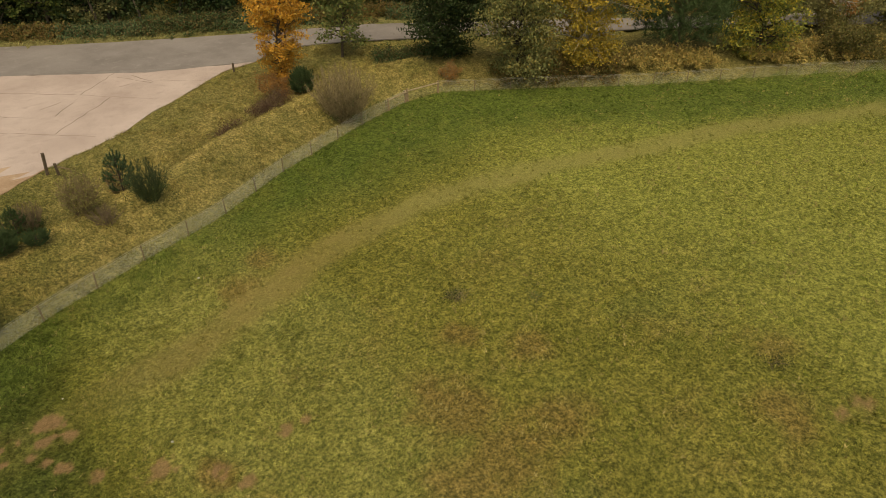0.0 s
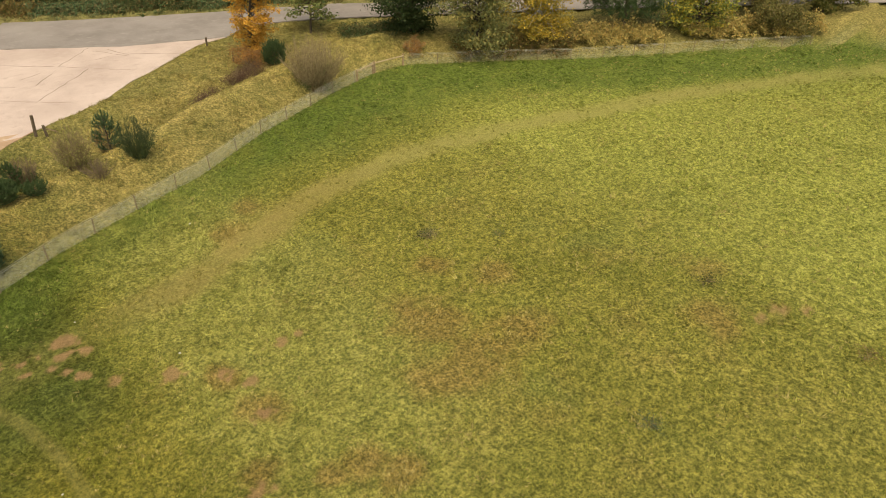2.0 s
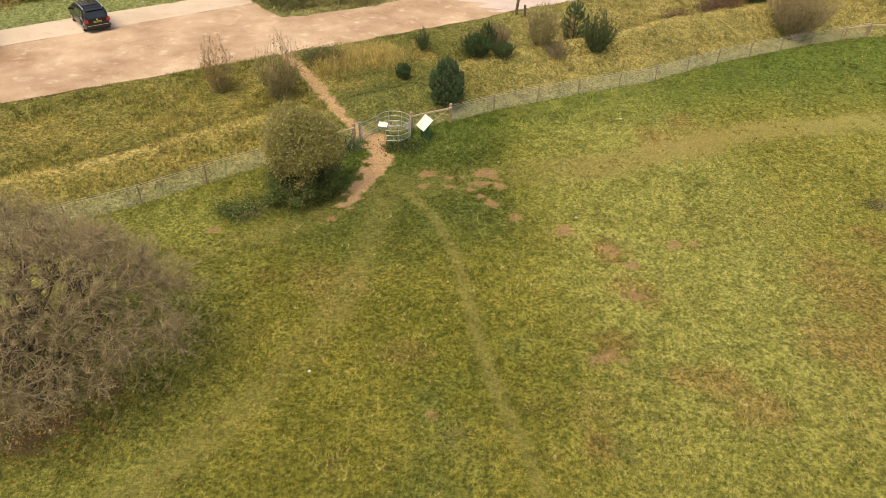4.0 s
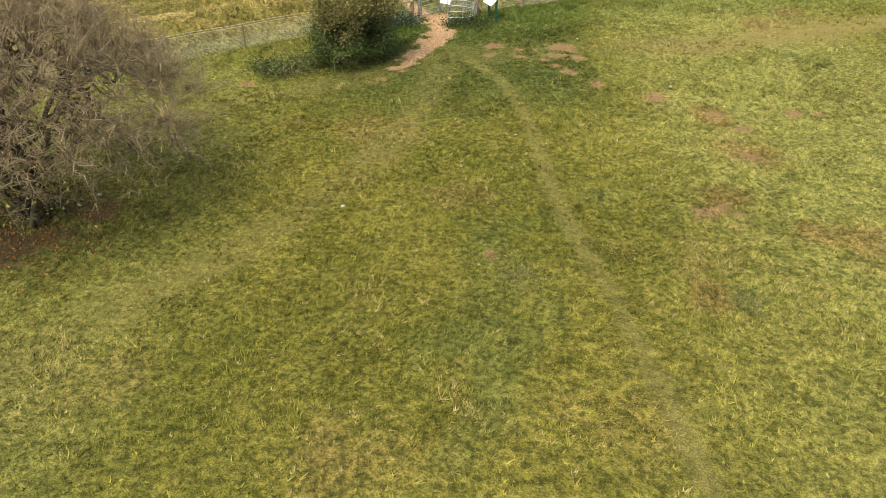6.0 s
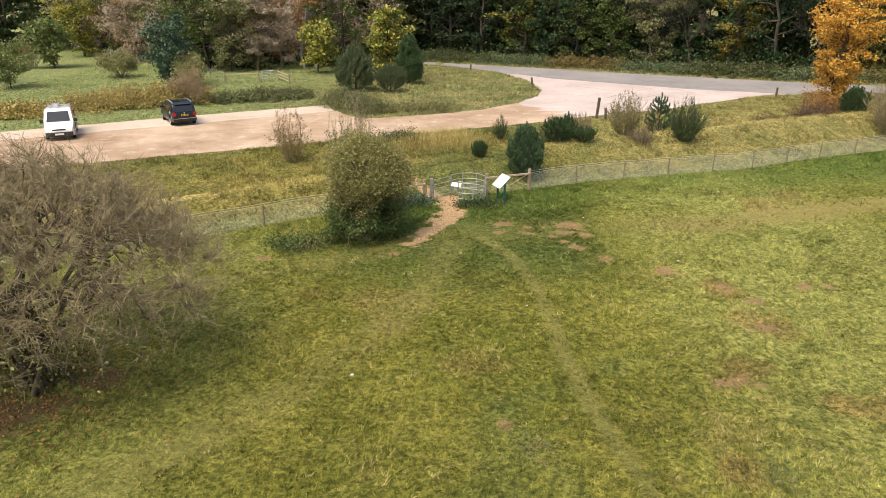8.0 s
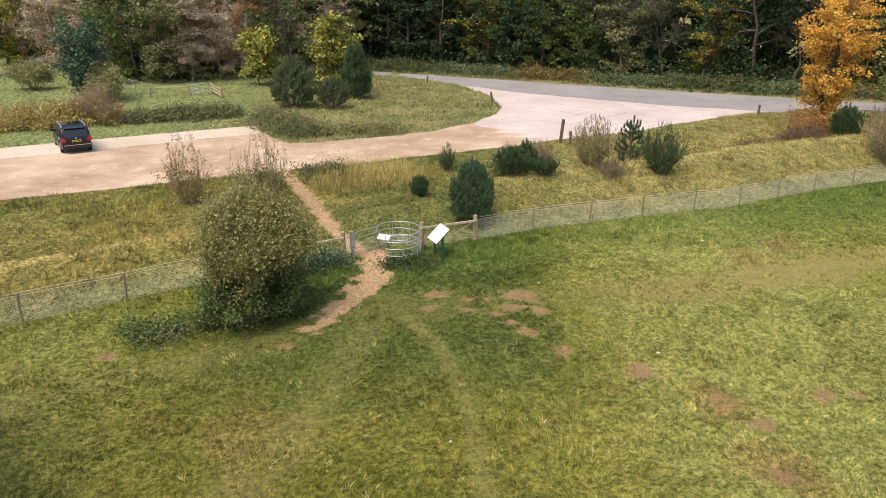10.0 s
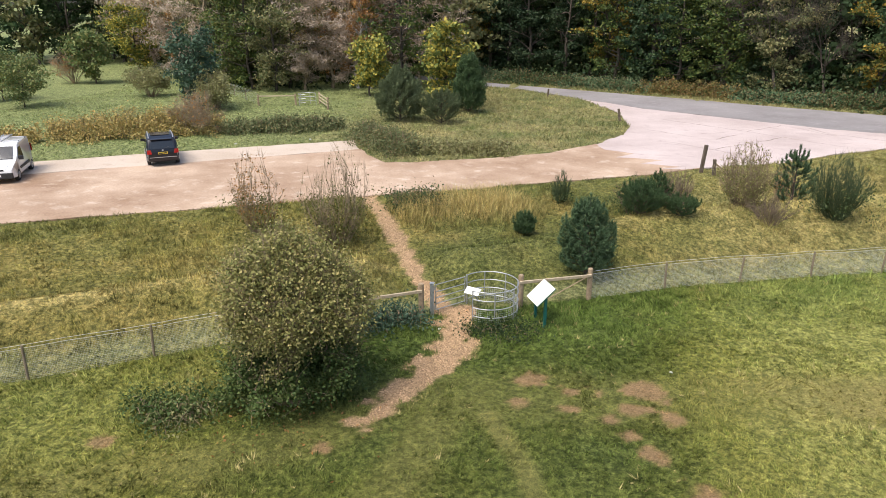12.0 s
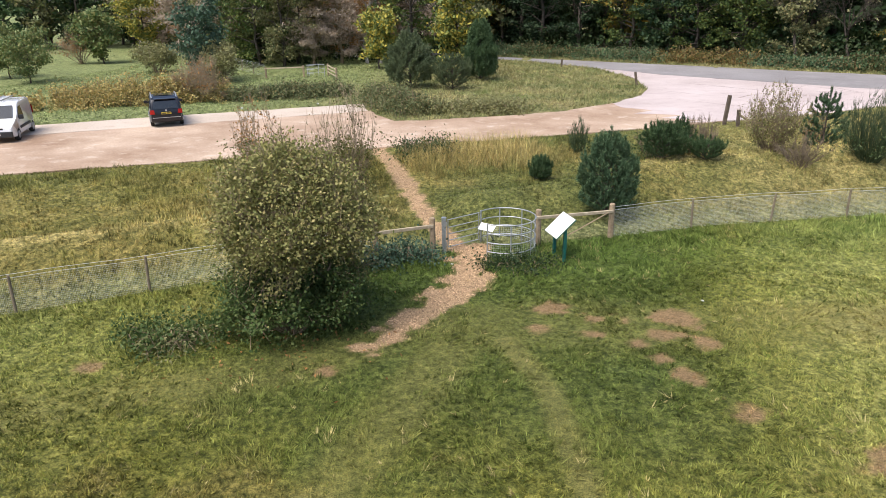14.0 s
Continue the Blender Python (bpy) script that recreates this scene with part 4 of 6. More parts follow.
def bare_tree():
    """The old spreading thorn: dark forked stems, a wide dome of bare twigs, ivy-green leaves low inside."""
    rng = np.random.default_rng(77)
    feet = [(0, 0, 0), (0.25, 0.15, 0), (-0.3, 0.2, 0), (0.1, -0.2, 0), (-1.6, 1.2, 0), (-1.9, 1.1, 0)]
    levels, tips = crown_limbs(rng, feet, (0.1, 0.7, 2.9), (4.7, 4.7, 3.9), (16, 100, 560, 2500), 0.11, 1.3)
    wood = levels[0] + levels[1]
    fine = joined([tube_arrays(p, r, 3) for p, r in levels[2] + levels[3]])
    outer = [t for t in tips if t[0][2] > 0.9]
    low = np.array([t[0] for t in tips if t[0][2] < 3.0 and np.hypot(t[0][0], t[0][1]) < 4.2])[::3]
    ivy = np.array([(rng.normal(-0.6, 0.7), rng.normal(0.1, 0.6), rng.uniform(0.3, 2.6)) for _ in range(90)])
    crowns = [("bough", fine, M_DRY, "grey-brown lichened branches"),
              ("crown", twig_cloud(rng, outer, 5, 0.5, 0.0075, 0.75, 0.1), M_TWIG_LICHEN, "bare grey-brown twigs"),
              ("foliage", leaf_cloud(rng, low, 8, 0.45, 0.06), LEAF_BUSH, "sparse yellowing leaves"),
              ("ivy", leaf_cloud(rng, ivy, 26, 0.4, 0.07), LEAF_THORN, "green ivy round the stems")]
    m = Matrix.Translation((-9.6, -18.6, gz(-9.6, -18.6) - 0.05))
    return plant("hawthorn_tree", m, "old spreading thorn tree, nearly bare, with grey-brown twigs", "tree", wood, crowns, "", M_LICHEN, "trunk", 6)


def thorn_bush():
    """The dense egg-shaped thorn by the path: leafy to the ground, with loose shoots above."""
    rng = np.random.default_rng(5)
    feet = [(rng.normal(0, 0.25), rng.normal(0, 0.25), 0) for _ in range(7)]
    levels, tips = crown_limbs(rng, feet, (0, 0, 2.5), (1.85, 1.85, 2.25), (14, 70, 320, 950), 0.05, 0.15, lift=0.4, skirt=True)
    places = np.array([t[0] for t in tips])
    # Leaves below this height turn dark green, with the bush's low shade painted in.
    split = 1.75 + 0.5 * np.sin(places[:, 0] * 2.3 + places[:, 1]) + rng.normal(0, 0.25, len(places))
    up = [t for t in tips if t[0][2] > 1.2]
    fine = joined([tube_arrays(p, r, 3) for p, r in levels[2] + levels[3]])
    crowns = [("bough", fine, M_TWIG, ""),
              ("crown", twig_cloud(rng, up, 2, 0.55, 0.006, 0.6, 0.4), M_TWIG, "thin olive-brown shoots"),
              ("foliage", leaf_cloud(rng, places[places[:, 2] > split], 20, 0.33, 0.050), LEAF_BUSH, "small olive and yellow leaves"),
              ("foliage", leaf_cloud(rng, places[places[:, 2] <= split], 22, 0.32, 0.052), LEAF_BASE, "dark green lower leaves with low shade in their colour")]
    return plant("hawthorn_bush", at(-2.2, -5.5), "dense egg-shaped thorn bush with small olive leaves", "bush", levels[0] + levels[1], crowns, "", M_BARK, "trunk", 4)


def shoot_bush(name, m, label, height, spread, stems, wood, seed, leaf=None, leaves=6, size=0.05, twigs=5, twig_len=0.3, radius=0.008, bushy=0, core=None, category="shrub", fan=0.35, group=""):
    """A shrub of upright wands: each stem rises from the stool in a slight bow, with short side shoots and leaves."""
    rng = np.random.default_rng(seed)
    runs, tips, spots = [], [], []
    for _ in range(stems):
        a = rng.random() * 6.283
        out = spread * rng.random() ** 0.7
        h = height * rng.uniform(0.55, 1.0) * (1 - 0.35 * (out / spread) ** 2)
        foot = np.array([math.cos(a) * out * 0.3, math.sin(a) * out * 0.3, 0])
        end = np.array([math.cos(a) * out, math.sin(a) * out, h])
        pts = curve_between(rng, foot, (math.cos(a) * 0.6, math.sin(a) * 0.6, 1), end, 5, 0.03)
        runs.append((pts, np.linspace(radius * 1.6, radius * 0.6, 6)))
        for k in (2, 3, 4, 5):
            tips.append((pts[k], unit(pts[k] - pts[k - 1])))
            spots.append(pts[k])
    crowns = [("crown", twig_cloud(rng, tips, twigs, twig_len, radius * 0.75, fan, 0.35), wood, "")]
    if leaf:
        crowns.append(("foliage", leaf_cloud(rng, spots, leaves, 0.22, size), leaf, ""))
    if bushy:
        low = [(rng.normal(0, spread * 0.45), rng.normal(0, spread * 0.45), height * rng.uniform(0.05, 0.5)) for _ in range(bushy)]
        crowns.append(("undergrowth", leaf_cloud(rng, low, 26, 0.28, 0.055), core, "dark leaves round the stool"))
    return plant(name, m, label, category, runs, crowns, group, wood, "stem", 4)


bare_tree()
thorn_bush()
# Added to widen the bush's dark foot; shade is put into its leaf colour.
shrub("bramble_bush", at(-2.3, -6.0), "dark green bramble foliage, shade in its colour, round the thorn bush's foot", 1.8, 1.6, LEAF_BASE, 6, 38, 34, 0.055, 0.32, 1, 0.4, M_TWIG, "bush")
mound("nettle_patch", at(-4.9, -6.9, 20), "low dark nettles and bramble in the grass", 1.9, 1.5, 0.5, LEAF_BASE, 8, 60, 0.06, "weeds")
mound("nettle_patch", at(-4.6, -7.3, 60), "pale flowering weeds among the nettles", 0.9, 0.8, 0.5, LEAF_GREY, 9, 16, 0.045, "weeds", 10)
shoot_bush("willow_shrub", at(-8.2, 5.4), "upright half-bare shrub with tan leaves at its top", 3.6, 1.2, 34, M_TWIG_RED, 9, LEAF_RUST, 7, 0.05, 6, 0.45, 0.009, 46, LEAF_THORN)
shoot_bush("willow_shrub", at(-4.6, 5.0), "rounded shrub with long reddish bare shoots", 4.1, 1.5, 70, M_TWIG_RED, 10, LEAF_THORN, 2, 0.05, 4, 0.55, 0.010, 130, LEAF_THORN)
mound("broom_clump", at(-2.4, 10.0, 20), "dark grey-green clump at the path's edge", 2.0, 1.5, 1.15, LEAF_IVY, 12, 70, 0.06, "shrub")
pine_tree("young_pine", at(5.5, 4.4), "bushy dark blue-green young pine beside the fence", 3.0, 1.02, NEEDLE_BLUE, 13)
pine_tree("young_pine", at(2.9, 7.9), "small round young pine in the yellow grass", 1.0, 0.4, NEEDLE, 14)
shoot_bush("broom_bush", at(4.35, 12.3), "narrow dark upright broom on the bank", 1.7, 0.55, 46, M_BROOM, 15, None, 0, 0.05, 7, 0.35, 0.007, 14, LEAF_BROOM, fan=0.22)
shoot_bush("willow_shrub", at(7.8, 12.1), "brown-tipped open shrub above a young pine", 2.0, 1.0, 36, M_DRY, 17, LEAF_BASE, 3, 0.06, 5, 0.4, 0.009, 40, LEAF_BROOM)
pine_tree("young_pine", at(7.95, 10.1), "low dense young pine on the bank", 1.5, 0.85, NEEDLE, 16)
pine_tree("young_pine", at(9.0, 13.0), "open young pine with upright candles", 1.9, 0.55, NEEDLE, 18, whorl=5)
shoot_bush("broom_bush", at(9.8, 13.2), "dark spiky broom bush near the timber bollard", 1.9, 1.0, 80, M_DRY, 19, None, 0, 0.05, 7, 0.4, 0.008, 40, LEAF_BROOM, fan=0.25)
pine_tree("young_pine", at(9.7, 10.1), "low spreading young pine on the ridge", 0.8, 0.7, NEEDLE, 36)
shoot_bush("willow_shrub", at(12.7, 12.2), "tall wispy grey-brown shrub with an olive top", 2.9, 1.5, 110, M_TWIG, 20, LEAF_BUSH, 9, 0.045, 8, 0.4, 0.008, 16, LEAF_OLIVE)
shoot_bush("willow_shrub", at(13.6, 10.7), "low brown tangle of dead stems on the ridge", 1.2, 1.2, 46, M_DRY, 37, None, 0, 0.05, 7, 0.4, 0.008)
shoot_bush("willow_shrub", at(15.3, 15.0), "small reddish twiggy shrub on the bank", 2.2, 0.6, 20, M_TWIG_RED, 38, LEAF_RUST, 4, 0.04, 6, 0.35, 0.008)
pine_tree("young_pine", at(15.7, 15.0), "open blue-green young pine with upright candles", 2.9, 0.95, NEEDLE_BLUE, 21, whorl=5)
shoot_bush("broom_bush", at(16.7, 12.0), "large dark green upright broom bush", 2.9, 1.4, 150, M_BROOM, 22, None, 0, 0.05, 8, 0.45, 0.008, 46, LEAF_BROOM, fan=0.22)
shoot_bush("round_bush", at(34.5, 18.0), "domed bare bush with dense pale radiating stems", 4.9, 2.9, 260, M_TWIG_LICHEN, 23, None, 0, 0.05, 4, 0.7, 0.016, 60, LEAF_BASE, "bush", 0.3)
broad_tree("birch_tree", at(33.0, 26.5), "bright orange autumn birch by the road", 10.5, 2.9, LEAF_ORANGE, 24, leaves=170, size=0.115, low=0.03, puff=0.75, dense=56)
broad_tree("oak_tree", at(41.3, 30.0), "small green and yellow tree with a forked trunk", 8.0, 2.9, LEAF_MID, 25, size=0.18, low=0.22, dense=44)
broad_tree("holly_tree", at(48.8, 22.8), "wide dark evergreen thicket on the verge", 7.5, 5.0, LEAF_DARK, 26, size=0.15, low=0.03, dense=76, leaves=220, puff=1.1)
broad_tree("willow_tree", at(51.8, 16.2), "wide grey-green bushy tree behind the fence", 10.5, 5.0, leafy("willow_leaves", [(0.140, 0.175, 0.065), (0.235, 0.260, 0.105), (0.295, 0.290, 0.120), (0.34, 0.27, 0.085)]), 27, size=0.14, low=0.02, dense=80, leaves=260, puff=1.1)
broad_tree("birch_tree", at(58.8, 13.8), "golden-leaved drooping birch behind the fence", 13.0, 5.8, LEAF_GOLD, 28, size=0.14, low=0.03, dense=84, leaves=280, puff=1.1, bark=M_BIRCH)
pine_tree("pine_tree", at(68.6, 10.6), "dark bushy pine on the verge", 9.0, 4.4, NEEDLE, 29)
broad_tree("maple_tree", at(74.3, 5.2), "green tree turning golden at its top", 12.0, 6.2, LEAF_YELLOW, 30, size=0.15, low=0.03, dense=84, leaves=280, puff=1.2)
shrub("round_bush", at(82.0, -0.2), "tangled olive bush behind the fence", 4.0, 3.6, LEAF_OLIVE, 31, 36, 30, 0.12, 0.5, 4, 0.8)
shrub("sallow_bush", at(86.5, 4.5), "grey-green bush beside a bare birch", 6.5, 4.0, LEAF_GREY, 32, 36, 34, 0.14, 0.6, 4, 0.9)
broad_tree("birch_tree", at(84.5, 3.0), "slender half-bare birch with a white trunk", 12.0, 2.6, LEAF_RUST, 33, size=0.13, low=0.15, dense=40, leaves=30, puff=0.6, bark=M_BIRCH)
broad_tree("oak_tree", at(94.0, 0.5), "olive and green bushy tree on the verge", 9.0, 5.0, LEAF_THORN, 34, size=0.2, low=0.03, dense=60, leaves=120)


# ---- fences, gate and sign ----
def along(line, step, start=0.0):
    """Places every step metres along a polyline."""
    out, left = [], start
    for (ax, ay), (bx, by) in zip(line[:-1], line[1:]):
        length = math.hypot(bx - ax, by - ay)
        while left <= length:
            out.append((ax + (bx - ax) * left / length, ay + (by - ay) * left / length))
            left += step
        left -= length
    return out


def post_mesh(height, r, mat, seed):
    """A round timber post with a slightly domed, chamfered top."""
    rng = random.Random(seed)
    bm = bmesh.new()
    rings = []
    for z, k in ((-0.3, 1.0), (height * 0.5, 0.98), (height - 0.03, 0.96), (height, 0.78)):
        rings.append([bm.verts.new((r * k * math.cos(a) * rng.uniform(0.97, 1.03), r * k * math.sin(a) * rng.uniform(0.97, 1.03), z)) for a in np.linspace(0, 2 * math.pi, 9)[:-1]])
    for lo, hi in zip(rings[:-1], rings[1:]):
        for i in range(8):
            bm.faces.new((lo[i], lo[(i + 1) % 8], hi[(i + 1) % 8], hi[i]))
    bm.faces.new(rings[-1])
    return bm


def wire_fence(label, line, step, mesh_gap, posts=True, high=1.02):
    x0, y0 = line[0]
    z0 = gz(x0, y0)
    ob = thing("wire_fence", Matrix.Translation((x0, y0, z0)), label, "fence", "wire fences round the field")
    local = lambda x, y, z: (x - x0, y - y0, z - z0)
    shared = None
    for x, y in along(line, step, 0.0 if posts else step):
        if shared is None:
            p = part("post", post_mesh(1.10, 0.042, M_POST, 3), M_POST, ob)
            shared = p.data
        else:
            p = part("post", shared, M_POST, ob)
        p.matrix_local = Matrix.Translation(local(x, y, gz(x, y))) @ pose(0, 0, 0, 2 * math.sin(x * 7), 2.5 * math.sin(y * 5 + x), 40 * math.sin(x))
    pts = along(line, 0.8)
    ground = ground_height(np.array([p[0] for p in pts]), np.array([p[1] for p in pts]))
    ground = np.convolve(np.pad(ground, 2, "edge"), np.ones(5) / 5, "valid")
    for h in (high + 0.10, high):
        tubes("wire", [([local(x, y, g + h + 0.015 * math.sin(x * 1.9)) for (x, y), g in zip(pts, ground)], 0.006)], M_WIRE, ob, 4)
    runs = [([local(x, y, g + h) for (x, y), g in zip(pts, ground)], 0.0021) for h in np.arange(0.06, high, mesh_gap * 1.4)]
    up = along(line, mesh_gap)
    gu = np.interp(np.arange(len(up)) * mesh_gap, np.arange(len(pts)) * 0.8, ground)
    runs += [([local(x, y, g + 0.03), local(x + 0.004, y, g + high)], 0.0017) for (x, y), g in zip(up, gu)]
    net = tubes("netting", runs, M_WIRE, ob, 3, "pale galvanised wire netting")
    net["kind"] = "stuff"
    return ob


def timber_fence(label, ends, rails=(0.95,), reach=1.2, brace=None):
    x0, y0 = ends[0]
    z0 = gz(x0, y0)
    ob = thing("timber_fence", Matrix.Translation((x0, y0, z0)), label, "fence")
    for k, (x, y) in enumerate(ends):
        p = part("post", post_mesh(reach, 0.10, M_WOOD, 20 + k), M_WOOD, ob)
        p.location = (x - x0, y - y0, gz(x, y) - z0)
    for (ax, ay), (bx, by) in zip(ends[:-1], ends[1:]):
        for h in rails:
            a, b = Vector((ax - x0, ay - y0, gz(ax, ay) - z0 + h)), Vector((bx - x0, by - y0, gz(bx, by) - z0 + h))
            bm = bmesh.new()
            turn = (b - a).to_track_quat("X", "Z").to_matrix().to_4x4()
            box(bm, ((b - a).length + 0.1, 0.07, 0.10), (a + b) / 2 + Vector((0, -0.10, 0)), turn, 0.012)
            part("rail", bm, M_RAIL, ob, "pale sawn timber rail")
    if brace:
        rod("brace", brace[0], brace[1], 0.02, M_WOOD, ob)
    return ob


timber_fence("short timber rail fence at the gate's hinge side", [(0.0, 0.0), (-1.6, -0.95)])
timber_fence("short timber rail fence beside the information board", [(3.24, 1.46), (5.62, 2.62)], brace=((2.25, 0.95, 0.9), (0.9, 0.2, 0.25)))
timber_fence("short timber rail fence at the field's corner", [(41.4, 18.8), (44.8, 18.8)], rails=(0.98,), reach=1.15)
timber_fence("short sloping timber rail fence near the field's corner", [(38.8, 17.95), (41.1, 18.7)], rails=(0.98,), reach=1.1)
wire_fence("long pale wire netting fence on timber posts beside the bank", FENCE[7:14], 3.3, 0.035, False)
wire_fence("pale wire netting fence on timber posts behind the thorn bush", [(-1.6, -0.95), (-6.0, -3.4), (-10.1, -6.3), (-15.1, -8.9), (-32, -17.9)], 3.3, 0.04, False)
wire_fence("far wire netting fence in front of the verge trees", FENCE[14:19], 3.4, 0.06, False)


def kissing_gate():
    g = thing("kissing_gate", Matrix.Translation((0, 0, gz(1.4, 0.5))), "galvanised steel kissing gate with a round hoop enclosure", "gate")
    cx, cy, r = 2.22, 0.80, 0.98
    arc = [radians(a) for a in np.linspace(152, -118, 40)]
    for h in (1.10, 0.80, 0.50, 0.20):
        tubes("hoop_rail", [([(cx + r * math.cos(a), cy + r * math.sin(a), h) for a in arc], 0.019)], M_GALV, g, 8)
    for a in np.linspace(152, -118, 7):
        x, y = cx + r * math.cos(radians(a)), cy + r * math.sin(radians(a))
        rod("upright", (x, y, -0.2), (x, y, 1.10), 0.02, M_GALV, g)
    runs = [([(cx + r * math.cos(a), cy + r * math.sin(a), h) for a in arc], 0.003) for h in np.arange(0.05, 0.52, 0.075)]
    runs += [([(cx + r * math.cos(a), cy + r * math.sin(a), 0.03), (cx + r * math.cos(a) + 0.002, cy + r * math.sin(a), 0.52)], 0.003)
             for a in np.linspace(arc[0], arc[-1], 62)]
    net = tubes("netting", runs, M_WIRE, g, 3, "fine welded wire infill")
    net["kind"] = "stuff"
    bm = bmesh.new()
    box(bm, (0.13, 0.13, 1.35), (0.33, 0.22, 0.47), None, 0.01)
    post = part("hinge_post", bm, M_GALV, g)
    bm = bmesh.new()
    box(bm, (0.15, 0.15, 0.02), (0.33, 0.22, 1.155), None, 0.004)
    part("cap", bm, M_GALV, post)
    for h in (0.25, 0.95):
        rod("hinge", (0.40, 0.26, h - 0.06), (0.40, 0.26, h + 0.06), 0.022, M_GALV, post)
    rod("closing_post", (1.36, 1.28, -0.2), (1.36, 1.28, 1.12), 0.03, M_GALV, g)
    a, b = Vector((0.44, 0.32, 0)), Vector((1.30, 1.22, 0))
    leaf = rod("gate_leaf", a + Vector((0, 0, 0.12)), a + Vector((0, 0, 1.08)), 0.02, M_GALV, g)
    rod("stile", b + Vector((0, 0, 0.12)), b + Vector((0, 0, 1.08)), 0.02, M_GALV, leaf)
    for h in (0.14, 0.36, 0.58, 0.80, 1.06):
        rod("bar", a + Vector((0, 0, h)), b + Vector((0, 0, h)), 0.017, M_GALV, leaf)


kissing_gate()


def notice():
    m = Matrix.Translation((1.62, 0.9, gz(1.4, 0.5) + 0.68)) @ pose(0, 0, 0, 24, 4, -14)
    n = thing("notice_plate", m, "small white notice plate on a leg inside the gate hoop", "sign")
    bm = bmesh.new()
    box(bm, (0.52, 0.34, 0.012), (0, 0, 0), None, 0.004)
    part("plate", bm, M_WHITE, n)
    for k in range(4):
        bm = bmesh.new()
        box(bm, (0.34 - 0.05 * (k % 2), 0.018, 0.003), (-0.02, 0.10 - 0.06 * k, 0.0085))
        part("text_bar", bm, M_PRINT, n)
    rod("leg", (0, 0, -0.006), (0.05, 0.30, -0.85), 0.03, M_GALV, n)


notice()


def information_board():
    mid = Vector((3.98, 0.30))
    w, s = Vector((0.44, -0.90)), Vector((-0.90, -0.44))
    z = gz(*mid)
    b = thing("information_board", Matrix.Translation((mid.x, mid.y, z)), "cream lectern information board on two green posts", "sign")
    for k in (-0.38, 0.38):
        p = w * k
        bm = bmesh.new()
        box(bm, (0.09, 0.09, 1.30), (p.x, p.y, 0.42), Matrix.Rotation(math.atan2(w.y, w.x), 4, "Z"), 0.008)
        part("leg", bm, M_GREEN, b)
    slope = Vector((s.x * 0.62, s.y * 0.62, -0.56)).normalized()
    across = Vector((w.x, w.y, 0))
    turn = Matrix((across, slope, across.cross(slope))).transposed().to_4x4()
    if turn.col[2][2] < 0:
        turn = turn @ Matrix.Rotation(math.pi, 4, "Y")
    bm = bmesh.new()
    box(bm, (0.92, 0.84, 0.03), (0, 0, 1.06), turn, 0.008)
    part("backing", bm, M_GREEN, b)
    up = turn.col[2].to_3d()
    bm = bmesh.new()
    box(bm, (0.90, 0.82, 0.012), Vector((0, 0, 1.06)) + up * 0.023, turn, 0.004)
    panel = part("panel", bm, M_CREAM, b, "plain cream printed panel")
    for k, (u, v, lu, lv) in enumerate([(0, 0.33, 0.80, 0.03), (0.0, -0.34, 0.5, 0.012)]):
        bm = bmesh.new()
        box(bm, (lu, lv, 0.003), Vector((0, 0, 1.06)) + up * 0.031 + turn.col[0].to_3d() * u + turn.col[1].to_3d() * v, turn)
        part("printed_bar", bm, M_PRINT, panel)


information_board()


def timber_post(name, x, y, high, r, lean, label, square=True):
    ob = thing(name, at(x, y, 0, 0.0, z=max(gz(x, y), 0.9)) @ pose(0, 0, 0, lean[0], lean[1], 15), label, "post")
    if square:
        bm = bmesh.new()
        box(bm, (2 * r, 2 * r, high + 0.3), (0, 0, high / 2 - 0.15), None, 0.015)
    else:
        bm = post_mesh(high, r, M_WOOD, 4)
    part("shaft", bm, M_DARKWOOD, ob)
    return ob


timber_post("bollard", 12.08, 19.6, 1.58, 0.085, (0, 5), "tall weathered square timber bollard, slightly leaning")
stub = timber_post("bollard", 12.7, 19.15, 0.92, 0.075, (0, -3), "short weathered timber bollard with a slanting brace")
bm = bmesh.new()
box(bm, (0.95, 0.08, 0.09), (0.42, 0, 0.38), Matrix.Rotation(radians(38), 4, "Y"), 0.01)
part("brace", bm, M_WOOD, stub)
timber_post("bollard", 8.6, 37.5, 1.0, 0.08, (-6, -8), "dark leaning timber post at the island's edge")
timber_post("bollard", 2.2, 52.5, 0.8, 0.08, (0, 4), "short dark timber post by the road")
timber_post("bollard", 30.6, 31.6, 0.85, 0.07, (0, 2), "short timber post by the road's verge")
timber_post("marker_post", 44.6, 26.3, 1.1, 0.05, (0, 0), "slim pale timber post on the verge", False)
timber_post("marker_post", 30.8, 26.4, 1.0, 0.045, (0, 3), "slim pale timber post on the bank", False)
timber_post("marker_post", 31.8, 27.4, 0.9, 0.045, (3, 0), "slim pale timber post on the bank", False)


